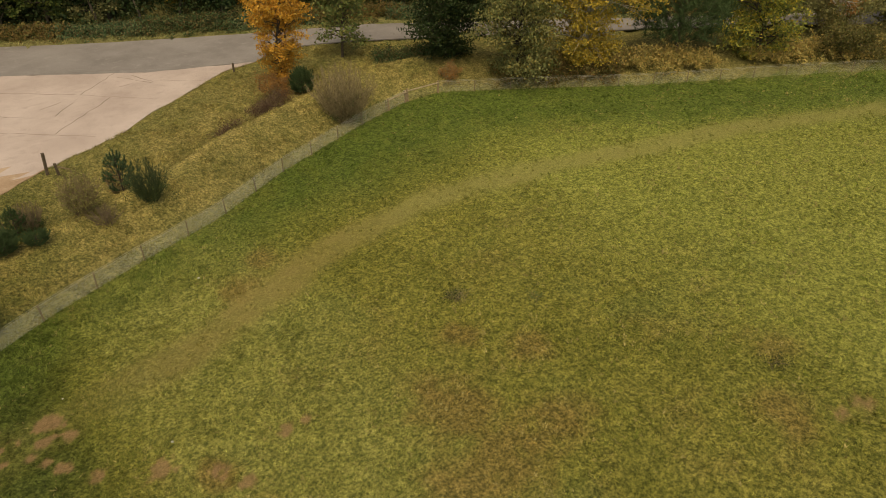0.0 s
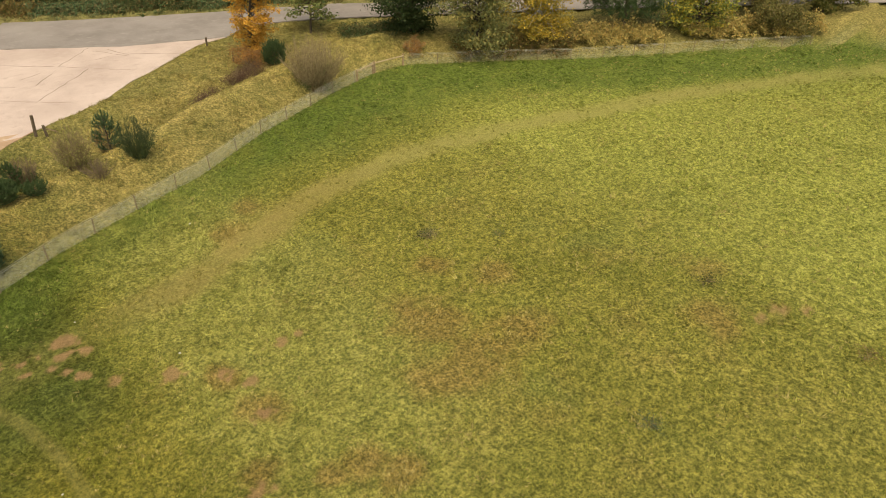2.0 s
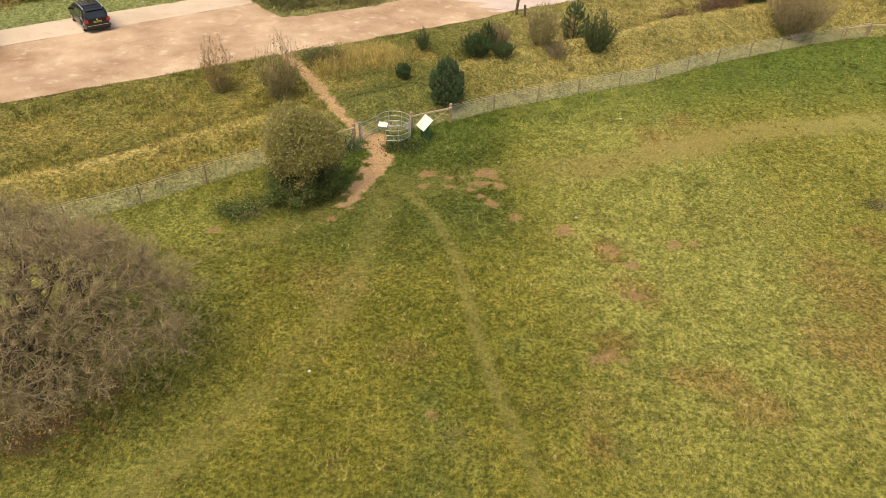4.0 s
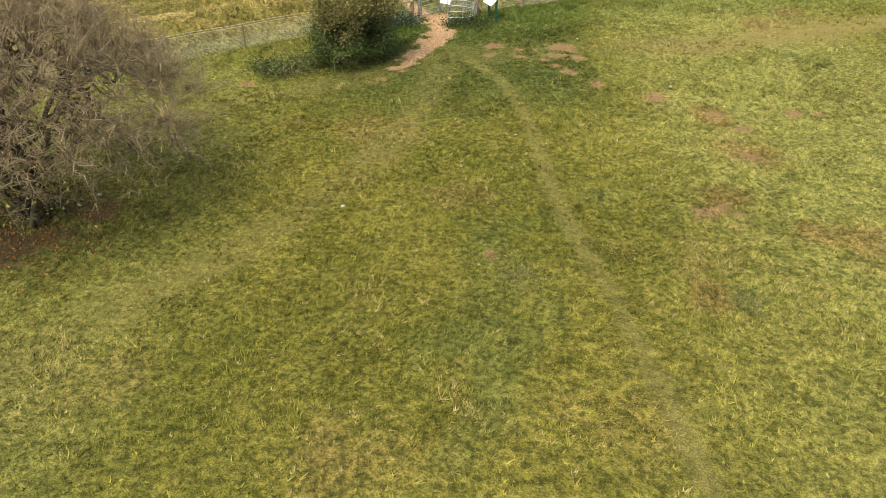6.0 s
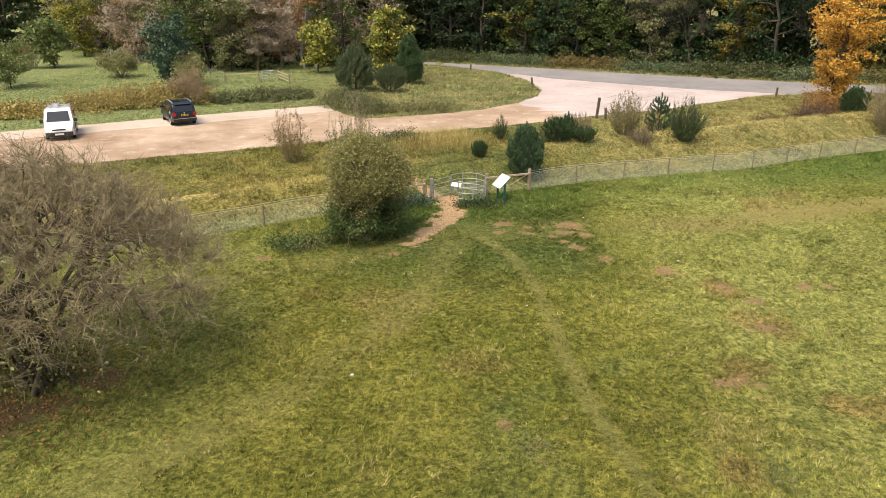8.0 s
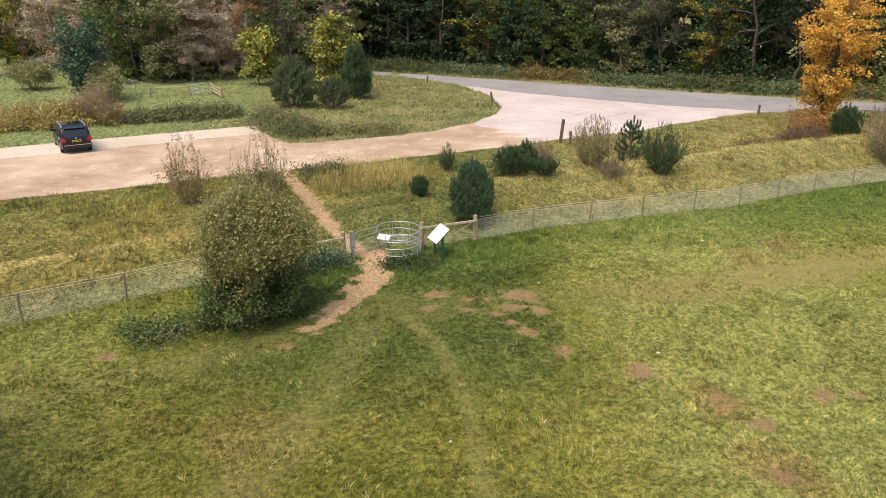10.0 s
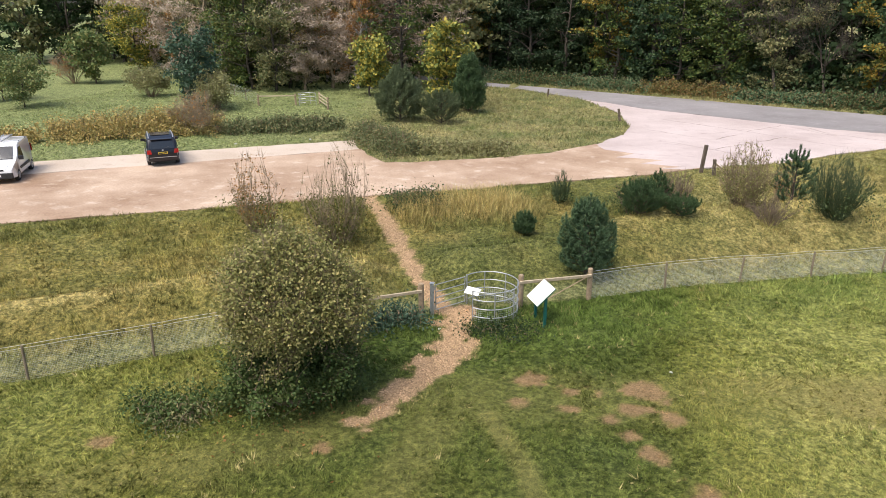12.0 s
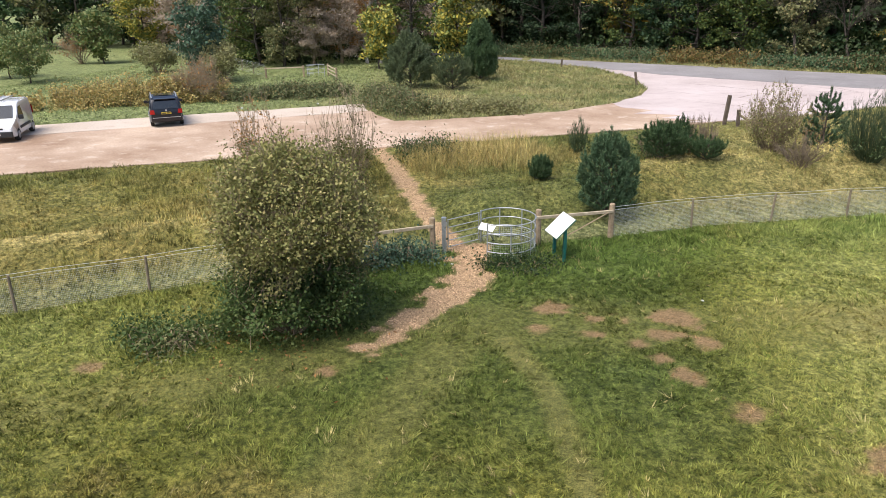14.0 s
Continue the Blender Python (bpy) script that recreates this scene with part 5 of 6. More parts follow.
def far_stile():
    """The distant timber fence and hoop gate beyond the car park."""
    timber_fence("distant pale timber rail fence at the scrub's edge", [(-24.2, 40.6), (-20.6, 40.8)], rails=(0.9,), reach=1.05)
    timber_fence("distant pale slatted timber fence by a path", [(-18.9, 42.6), (-16.9, 39.2)], rails=(0.35, 0.65, 0.95), reach=1.1)
    g = thing("kissing_gate", Matrix.Translation((-19.6, 41.2, gz(-19.6, 41.2))), "distant galvanised kissing gate hoop", "gate")
    arc = np.linspace(0.4, 4.9, 20)
    for h in (0.35, 0.7, 1.05):
        tubes("hoop_rail", [([(0.8 * math.cos(a), 0.8 * math.sin(a), h) for a in arc], 0.025)], M_GALV, g, 6)
    for a in arc[::5]:
        rod("upright", (0.8 * math.cos(a), 0.8 * math.sin(a), -0.2), (0.8 * math.cos(a), 0.8 * math.sin(a), 1.05), 0.025, M_GALV, g)


far_stile()
wire_fence("distant wire fence at the foot of the wood", [(-24.2, 40.6), (-33, 50.5), (-50, 68), (-66, 84)], 4.0, 0.12, False)


# ---- vehicles ----
def gloss(name, colour, rough=0.25, metal=0.0, coat=0.6, dirt=(0.2, 0.17, 0.13)):
    m, n, l, b = material(name, rough, metal)
    f = ramp(n, l, noise_node(n, l, 3.0, 5), [(0.5, (0, 0, 0)), (0.85, (0.25, 0.25, 0.25))])
    l.new(mixed(n, l, colour, dirt, f), b.inputs["Base Color"])
    b.inputs["Coat Weight"].default_value = coat
    return m


M_CAR_DARK = gloss("dark_blue_paint", (0.005, 0.006, 0.011), 0.3, 0.0, 0.25, (0.05, 0.045, 0.04))
M_CAR_WHITE = gloss("white_paint", (0.72, 0.72, 0.70), dirt=(0.5, 0.46, 0.38))
M_CAR_GLASS = gloss("tinted_glass", (0.012, 0.016, 0.018), 0.06, 0.0, 0.8, (0.03, 0.03, 0.03))
M_TYRE = grained("tyre_rubber", (0.012, 0.012, 0.012), (0.03, 0.03, 0.028), 8, 60, 0.85)
M_RIM = grained("alloy_rim", (0.38, 0.38, 0.39), (0.55, 0.55, 0.56), 8, 60, 0.35, 0.8, relief=0)
M_TRIM = grained("black_plastic", (0.014, 0.014, 0.015), (0.035, 0.035, 0.035), 8, 70, 0.6)
M_LAMP_RED = gloss("red_lamp", (0.35, 0.012, 0.012), 0.15)
M_LAMP_CLEAR = gloss("clear_lamp", (0.62, 0.64, 0.66), 0.12)
M_PLATE = grained("yellow_plate", (0.62, 0.44, 0.03), (0.72, 0.52, 0.05), 9, 60, 0.4, relief=0)
M_SILVER = grained("silver_rail", (0.5, 0.5, 0.5), (0.66, 0.66, 0.66), 9, 60, 0.35, 0.7, relief=0)


class Hull:
    """A car body from its side outline; it narrows above the belt line."""

    def __init__(self, outline, width, belt, height, taper, nose=0.0):
        self.outline, self.width, self.belt, self.height, self.taper, self.nose = outline, width, belt, height, taper, nose

    def half(self, y, z):
        w = self.width / 2
        if z > self.belt:
            w *= 1 - self.taper * (z - self.belt) / (self.height - self.belt)
        lo, hi = self.outline[0][0], max(p[0] for p in self.outline)
        return w - self.nose * (max(0.0, (abs(y - (lo + hi) / 2) / ((hi - lo) / 2)) - 0.75) / 0.25) ** 2

    def body(self):
        bm = bmesh.new()
        left = [bm.verts.new((-self.half(y, z), y, z)) for y, z in self.outline]
        right = [bm.verts.new((self.half(y, z), y, z)) for y, z in self.outline]
        n = len(left)
        for i in range(n):
            bm.faces.new((left[i], left[(i + 1) % n], right[(i + 1) % n], right[i]))
        sides = [bm.faces.new(left[::-1]), bm.faces.new(right)]
        edges = [e for f in sides for e in f.edges]
        bmesh.ops.bevel(bm, geom=edges, offset=0.05, segments=3, affect="EDGES", profile=0.6)
        bmesh.ops.triangulate(bm, faces=[f for f in bm.faces if len(f.verts) > 4])
        return bm

    def side_panel(self, pts, side, off=0.008):
        bm = bmesh.new()
        a = [bm.verts.new((side * (self.half(y, z) + off), y, z)) for y, z in pts]
        b = [bm.verts.new((side * (self.half(y, z) - 0.03), y, z)) for y, z in pts]
        bm.faces.new(a)
        for i in range(len(a)):
            bm.faces.new((a[i], a[(i + 1) % len(a)], b[(i + 1) % len(a)], b[i]))
        return bm


def end_panel(corners, push):
    """A four-cornered plate with thickness; push is the way outwards."""
    bm = bmesh.new()
    push = Vector(push)
    a = [bm.verts.new(Vector(c) + push) for c in corners]
    b = [bm.verts.new(Vector(c) - push) for c in corners]
    bm.faces.new(a)
    for i in range(4):
        bm.faces.new((a[i], a[(i + 1) % 4], b[(i + 1) % 4], b[i]))
    return bm


def arch(cy, r=0.36, z=0.30):
    return [(cy - r * math.cos(t), z + r * math.sin(t) * 1.05) for t in np.linspace(0.0, math.pi, 8)]


def wheel(car, x, y, r=0.32):
    side = 1 if x > 0 else -1
    bm = bmesh.new()
    bmesh.ops.create_cone(bm, cap_ends=True, segments=20, radius1=r, radius2=r, depth=0.20, matrix=Matrix.Translation((x, y, r)) @ Matrix.Rotation(math.pi / 2, 4, "Y"))
    bmesh.ops.bevel(bm, geom=[e for e in bm.edges if len(e.link_faces) == 2 and abs(e.calc_face_angle()) > 1], offset=0.03, segments=2, affect="EDGES")
    w = part("wheel", bm, M_TYRE, car, "black rubber tyre")
    bm = bmesh.new()
    bmesh.ops.create_cone(bm, cap_ends=True, segments=16, radius1=r * 0.66, radius2=r * 0.5, depth=0.03, matrix=Matrix.Translation((x + side * 0.105, y, r)) @ Matrix.Rotation(side * math.pi / 2, 4, "Y"))
    part("rim", bm, M_RIM, w, "silver rim")
    for k in range(5):
        a = k * 1.2566
        bm = bmesh.new()
        box(bm, (0.02, 0.05, r * 0.5), (x + side * 0.125, y + 0.27 * r * math.sin(a), r + 0.27 * r * math.cos(a)), Matrix.Rotation(-a, 4, "X"), 0.004)
        part("spoke", bm, M_RIM, w)


def mpv():
    m = Matrix.Translation((-19.82, 17.1, 1.0)) @ Matrix.Rotation(radians(124.5 - 90), 4, "Z")
    c = thing("car", m, "dark blue people carrier with roof rails, parked on the gravel", "car")
    line = [(-2.16, 0.30), (-2.20, 0.55), (-2.17, 0.95), (-1.98, 1.48), (-1.82, 1.60), (-0.5, 1.66), (0.35, 1.60), (0.75, 1.42), (1.28, 1.05), (1.95, 0.88), (2.18, 0.66), (2.20, 0.30), (1.72, 0.26)]
    line += arch(1.36)[::-1] + arch(-1.34)[::-1]
    h = Hull(line, 1.79, 1.0, 1.66, 0.17, 0.10)
    part("body", h.body(), M_CAR_DARK, c, "dark blue glossy paint", True)
    part("rear_window", end_panel([(-0.66, -2.165, 1.03), (0.66, -2.165, 1.03), (0.60, -2.005, 1.45), (-0.60, -2.005, 1.45)], (0, -0.012, 0.004)), M_CAR_GLASS, c, "tinted rear window")
    part("windscreen", end_panel([(-0.66, 1.24, 1.10), (0.66, 1.24, 1.10), (0.60, 0.52, 1.545), (-0.60, 0.52, 1.545)], (0, 0.012, 0.02)), M_CAR_GLASS, c, "tinted windscreen")
    for s in (-1, 1):
        for pts in ([(-1.85, 1.06), (-1.25, 1.06), (-1.25, 1.50), (-1.72, 1.50)], [(-1.18, 1.05), (-0.22, 1.05), (-0.22, 1.54), (-1.18, 1.52)], [(-0.15, 1.05), (0.90, 1.05), (0.42, 1.50), (-0.15, 1.54)]):
            part("side_window", h.side_panel(pts, s), M_CAR_GLASS, c, "tinted side window")
        part("tail_lamp", end_panel([(s * 0.60, -2.215, 0.76), (s * 0.86, -2.18, 0.76), (s * 0.86, -2.165, 1.0), (s * 0.64, -2.20, 1.0)], (0, -0.015, 0)), M_LAMP_RED, c, "red tail lamp")
        part("headlamp", end_panel([(s * 0.50, 2.15, 0.66), (s * 0.82, 2.03, 0.66), (s * 0.82, 1.98, 0.80), (s * 0.52, 2.08, 0.80)], (0, 0.012, 0.005)), M_LAMP_CLEAR, c, "clear headlamp")
        tubes("roof_rail", [([(s * 0.66, -1.75, 1.60), (s * 0.67, -1.6, 1.70), (s * 0.67, -0.5, 1.73), (s * 0.66, 0.3, 1.68), (s * 0.65, 0.42, 1.60)], 0.034)], M_SILVER, c, 6, "silver roof rail")
        bm = bmesh.new()
        box(bm, (0.20, 0.10, 0.15), (s * 0.98, 0.88, 1.10), None, 0.03)
        part("door_mirror", bm, M_CAR_DARK, c)
        for y in (-1.34, 1.36):
            wheel(c, s * 0.79, y)
    bm = bmesh.new()
    box(bm, (1.66, 0.10, 0.20), (0, -2.19, 0.47), None, 0.03)
    part("rear_bumper", bm, M_CAR_DARK, c)
    bm = bmesh.new()
    box(bm, (1.50, 0.02, 0.03), (0, -2.245, 0.56), None, 0.004)
    part("bumper_strip", bm, M_SILVER, c, "bright bumper strip")
    bm = bmesh.new()
    box(bm, (0.52, 0.015, 0.115), (0, -2.225, 0.80), None, 0.003)
    plate = part("number_plate", bm, M_PLATE, c, "yellow rear plate with dark bars")
    for k in range(2):
        bm = bmesh.new()
        box(bm, (0.20, 0.004, 0.06), (-0.12 + 0.24 * k, -2.234, 0.80))
        part("plate_bar", bm, M_TRIM, plate)
    bm = bmesh.new()
    bmesh.ops.create_cone(bm, cap_ends=True, segments=16, radius1=0.055, radius2=0.05, depth=0.02, matrix=Matrix.Translation((0, -2.20, 0.95)) @ Matrix.Rotation(math.pi / 2, 4, "X"))
    part("badge", bm, M_SILVER, c, "plain round silver badge")
    bm = bmesh.new()
    box(bm, (1.06, 1.05, 0.012), (0, -0.55, 1.668), None, 0.004)
    part("roof_glass", bm, M_CAR_GLASS, c, "dark glass roof panel")
    bm = bmesh.new()
    box(bm, (1.16, 0.24, 0.035), (0, -1.94, 1.575), pose(0, 0, 0, 8, 0, 0), 0.012)
    part("spoiler", bm, M_CAR_DARK, c)
    rod("rear_wiper", (0.05, -2.185, 1.05), (0.38, -2.13, 1.14), 0.009, M_TRIM, c)


def van():
    f = Vector((0.45, -0.89)).normalized()
    centre = Vector((-24.8, 9.7)) - f * 2.15
    m = Matrix.Translation((centre.x, centre.y, 1.0)) @ Matrix.Rotation(math.atan2(f.y, f.x) - math.pi / 2, 4, "Z")
    c = thing("van", m, "small white panel van with a ladder on its roof rack", "van")
    line = [(-2.15, 0.30), (-2.18, 0.6), (-2.14, 1.15), (-2.06, 1.74), (-1.95, 1.82), (0.1, 1.84), (0.45, 1.76), (1.05, 1.28), (1.30, 1.10), (1.92, 0.93), (2.14, 0.70), (2.17, 0.30), (1.72, 0.25)]
    line += arch(1.36)[::-1] + arch(-1.34)[::-1]
    h = Hull(line, 1.80, 1.05, 1.84, 0.13, 0.13)
    part("body", h.body(), M_CAR_WHITE, c, "white painted body", True)
    part("windscreen", end_panel([(-0.70, 1.26, 1.16), (0.70, 1.26, 1.16), (0.62, 0.56, 1.69), (-0.62, 0.56, 1.69)], (0, 0.014, 0.02)), M_CAR_GLASS, c, "dark windscreen")
    for s in (-1, 1):
        part("side_window", h.side_panel([(0.02, 1.10), (0.98, 1.10), (0.46, 1.62), (0.02, 1.64)], s), M_CAR_GLASS, c, "dark cab window")
        part("side_moulding", h.side_panel([(-0.95, 0.55), (0.92, 0.55), (0.92, 0.68), (-0.95, 0.68)], s, 0.018), M_TRIM, c, "black side moulding")
        part("headlamp", end_panel([(s * 0.46, 2.13, 0.70), (s * 0.83, 1.98, 0.72), (s * 0.80, 1.78, 0.97), (s * 0.58, 1.93, 0.93)], (0, 0.012, 0.012)), M_LAMP_CLEAR, c, "clear headlamp")
        part("tail_lamp", end_panel([(s * 0.76, -2.14, 0.95), (s * 0.86, -2.08, 0.95), (s * 0.83, -2.06, 1.4), (s * 0.75, -2.12, 1.4)], (0, -0.012, 0)), M_LAMP_RED, c, "red tail lamp")
        bm = bmesh.new()
        box(bm, (0.22, 0.12, 0.22), (s * 1.02, 0.93, 1.15), None, 0.03)
        part("door_mirror", bm, M_TRIM, c)
        bm = bmesh.new()
        box(bm, (0.02, 0.20, 0.04), (s * 0.91, 0.15, 1.0), None, 0.005)
        part("door_handle", bm, M_TRIM, c)
        for y in (-1.34, 1.36):
            wheel(c, s * 0.80, y)
    bm = bmesh.new()
    box(bm, (1.62, 0.16, 0.30), (0, 2.12, 0.43), None, 0.05)
    part("front_bumper", bm, M_TRIM, c, "dark plastic bumper")
    bm = bmesh.new()
    box(bm, (0.80, 0.03, 0.09), (0, 2.14, 0.73), None, 0.01)
    part("grille", bm, M_TRIM, c)
    bm = bmesh.new()
    box(bm, (0.52, 0.015, 0.11), (0, 2.205, 0.45), None, 0.003)
    part("number_plate", bm, M_WHITE, c, "white front plate")
    for y in (-1.5, -0.3):
        rod("rack_bar", (-0.74, y, 1.88), (0.74, y, 1.88), 0.02, M_SILVER, c)
        for s in (-1, 1):
            rod("rack_foot", (s * 0.72, y, 1.78), (s * 0.72, y, 1.88), 0.025, M_TRIM, c)
    ladder = thing("ladder", m @ Matrix.Translation((0.2, -0.9, 1.93)), "pale aluminium ladder on the van's roof rack", "ladder")
    for s in (-0.22, 0.22):
        bm = bmesh.new()
        box(bm, (0.035, 2.3, 0.07), (s, 0, 0), None, 0.006)
        part("ladder_rail", bm, M_SILVER, ladder)
    for k in range(8):
        rod("rung", (-0.22, -1.0 + 0.28 * k, 0), (0.22, -1.0 + 0.28 * k, 0), 0.014, M_SILVER, ladder)


mpv()
van()


# ---- scrub, hedges and woods ----
def strip(line, off):
    """A line moved sideways to its left by off metres."""
    out = []
    for k, (x, y) in enumerate(line):
        a, b = line[max(0, k - 1)], line[min(len(line) - 1, k + 1)]
        dx, dy = b[0] - a[0], b[1] - a[1]
        s = math.hypot(dx, dy)
        out.append((x - dy / s * off, y + dx / s * off))
    return out


LEAF_VERGE = leafy("verge_leaves", [(0.115, 0.145, 0.060), (0.190, 0.205, 0.090), (0.070, 0.100, 0.042), (0.27, 0.23, 0.10)])
LEAF_FADED = leafy("faded_bramble_leaves", [(0.30, 0.275, 0.095), (0.46, 0.38, 0.140), (0.52, 0.37, 0.135), (0.18, 0.19, 0.065)])
mound("bramble_hedge", at(-25.8, 24.0, 28), "sprawling rust-tinged bramble hedge behind the parked vehicles", 11.0, 3.6, 2.0, LEAF_FADED, 41, 480, 0.09)
mound("bramble_hedge", at(-36.0, 17.5, 30), "sprawling bramble hedge along the concrete strip", 11.0, 3.4, 1.4, LEAF_FADED, 42, 260, 0.13)
mound("bramble_hedge", at(-16.6, 28.2, 26), "low green bramble bank beside the concrete strip", 8.5, 3.0, 1.1, LEAF_VERGE, 43, 330, 0.09)
mound("bramble_hedge", at(-7.6, 23.4, -48), "grey-green bramble at the island's corner", 7.0, 3.4, 1.35, LEAF_VERGE, 44, 260, 0.08)
mound("bramble_hedge", at(-2.6, 22.4, 12), "low faded bramble along the island's edge", 7.0, 2.8, 0.9, LEAF_GREY, 45, 200, 0.08)
shrub("willow_shrub", at(-22.0, 25.2), "bare pinkish-grey shrub behind the car", 3.0, 2.0, LEAF_RUST, 46, 26, 2, 0.09, 0.3, 14, 0.8, M_TWIG_RED)
broad_tree("holm_oak", at(-28.2, 38.2), "dense blue-green evergreen tree at the scrub's edge", 6.2, 2.5, LEAF_BLUE, 47, size=0.20, low=0.04, dense=40)
shrub("sallow_bush", at(-26.2, 36.6), "grey-green bush beside the evergreen tree", 3.4, 1.6, LEAF_GREY, 48, 18, 20, 0.12, 0.45, 4, 0.5)
shrub("sallow_bush", at(-37.5, 44.5), "pale tangled bush in the meadow", 3.2, 2.4, LEAF_GREY, 49, 24, 14, 0.12, 0.5, 3, 0.7)
broad_tree("apple_tree", at(-44.5, 35.2), "low spreading green tree in the meadow", 4.2, 2.4, LEAF_MID, 50, size=0.12, low=0.22, dense=30, leaves=64)
broad_tree("apple_tree", at(-50.0, 39.0), "low spreading green tree in the meadow", 4.5, 2.6, LEAF_MID, 51, size=0.12, low=0.2, dense=30, leaves=64)
broad_tree("apple_tree", at(-51.0, 54.5), "rounded dark green tree in the far meadow", 5.8, 2.6, LEAF_MID, 52, size=0.22, low=0.15, dense=28)
shrub("willow_shrub", at(-53.5, 54.0), "bare reddish shrub beside a rounded tree", 4.2, 2.2, LEAF_RUST, 53, 24, 2, 0.12, 0.4, 14, 0.9, M_TWIG_RED)
broad_tree("maple_tree", at(-15.8, 49.0), "small bright yellow tree at the wood's edge", 5.4, 2.0, LEAF_MIXED, 54, size=0.22, low=0.2)
pine_tree("pine_tree", at(-9.0, 34.2), "bushy grey-green pine on the island", 4.4, 1.8, NEEDLE_GREY, 55)
pine_tree("pine_tree", at(-5.5, 33.6), "low bushy green pine on the island", 2.6, 1.4, NEEDLE_GREY, 56)
pine_tree("pine_tree", at(-4.2, 39.6), "dark upright pine beside a yellow tree", 5.0, 1.4, NEEDLE, 57)
broad_tree("maple_tree", at(-6.4, 43.5), "bright yellow-green tree behind the pines", 7.4, 2.3, LEAF_MIXED, 58, size=0.22, low=0.15)
broad_tree("birch_tree", at(-24.6, 61.0), "slender tan-leaved birch at the wood's edge", 10.5, 2.6, LEAF_RUST, 130, size=0.13, low=0.1, dense=44, leaves=90, puff=0.8, bark=M_BIRCH)
broad_tree("holly_tree", at(-34.0, 55.0), "dark green evergreen thicket at the wood's edge", 8.5, 4.6, LEAF_MID, 131, size=0.18, low=0.03, dense=60, leaves=120, puff=0.9)
broad_tree("maple_tree", at(-56.0, 71.0), "yellow-olive tree at the wood's edge", 9.5, 4.0, LEAF_MIXED, 132, size=0.2, low=0.06, dense=48, leaves=90, puff=0.9)
broad_tree("hazel_tree", at(47.5, 45.5), "bushy olive hazel at the wood's edge by the road", 7.5, 3.6, LEAF_THORN, 133, size=0.17, low=0.03, dense=60, leaves=130, puff=0.9)
mound("brush_heap", at(29.8, 22.3, 35), "dark heap of dead brambles and cut brush", 4.4, 2.4, 1.6, LEAF_DEAD, 59, 150, 0.05, "brush", 12)
mound("brush_heap", at(25.2, 20.0, 30), "low dark tangle of dead brambles", 3.0, 1.0, 0.6, LEAF_DEAD, 60, 50, 0.05, "brush", 12)
pine_tree("young_pine", at(33.6, 23.6), "small dark pine at the orange birch's foot", 2.4, 1.1, NEEDLE, 61)
shrub("bramble_bush", at(31.8, 25.0), "dark red bramble under the orange birch", 1.8, 1.5, LEAF_RUST, 62, 18, 12, 0.08, 0.35, 3, 0.5, M_TWIG_RED)
shrub("willow_shrub", at(46.8, 19.8), "low brown scrub behind the fence corner", 1.6, 1.5, LEAF_RUST, 63, 16, 6, 0.08, 0.3, 4, 0.5, M_TWIG_RED)
mound("bramble_hedge", at(47.0, 24.8, -32), "low green bramble along the verge", 9.0, 2.6, 1.3, LEAF_IVY, 64, 200, 0.11)
mound("bramble_hedge", at(62.5, 11.2, -33), "low yellowing bramble behind the far fence", 16.0, 3.4, 1.7, LEAF_FADED, 65, 380, 0.13)
mound("bramble_hedge", at(80.0, 1.6, -30), "low olive scrub behind the far fence", 16.0, 3.4, 2.0, LEAF_FADED, 66, 360, 0.14)
mound("bramble_hedge", at(55.5, 14.4, -33), "brambles with reddish stems under the golden birch", 12.0, 3.4, 1.8, LEAF_BRAMBLE, 67, 300, 0.11)

LEAF_HEDGE = leafy("hedge_leaves", [(0.045, 0.095, 0.045), (0.085, 0.150, 0.070), (0.150, 0.185, 0.085), (0.20, 0.15, 0.075)])
k = 0
for x, y in along(strip(ROAD_FAR, 3.2), 9.0):
    if -14 < x < 135:
        a, b = (x, y), min(along(strip(ROAD_FAR, 3.2), 1.0), key=lambda p: abs(math.hypot(p[0] - x, p[1] - y) - 2))
        turn = math.degrees(math.atan2(b[1] - y, b[0] - x))
        mound("hedge_bank", at(x, y, turn), "dark green bramble and fern bank along the road", 10.0, 4.6, 1.5, (LEAF_HEDGE, LEAF_IVY, LEAF_HEDGE, LEAF_BRAMBLE)[k % 4], 70 + k, 190, 0.13, "hedge", 18)
        k += 1

TURNING = leafy("turning_leaves", [(0.06, 0.10, 0.025), (0.16, 0.16, 0.038), (0.40, 0.25, 0.04), (0.09, 0.125, 0.03)])
LEAF_BEECH = leafy("beech_leaves", [(0.040, 0.080, 0.024), (0.085, 0.130, 0.034), (0.150, 0.175, 0.040), (0.024, 0.050, 0.018)])
# Woodland greens darkened: the shade among the trees is in the colour.
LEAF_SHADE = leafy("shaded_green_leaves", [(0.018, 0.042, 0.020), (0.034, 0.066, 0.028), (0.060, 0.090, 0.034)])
LEAF_SCRUB = leafy("scrub_leaves", [(0.150, 0.170, 0.070), (0.250, 0.245, 0.110), (0.090, 0.120, 0.050), (0.33, 0.28, 0.12)])
WOOD = "woodland trees"
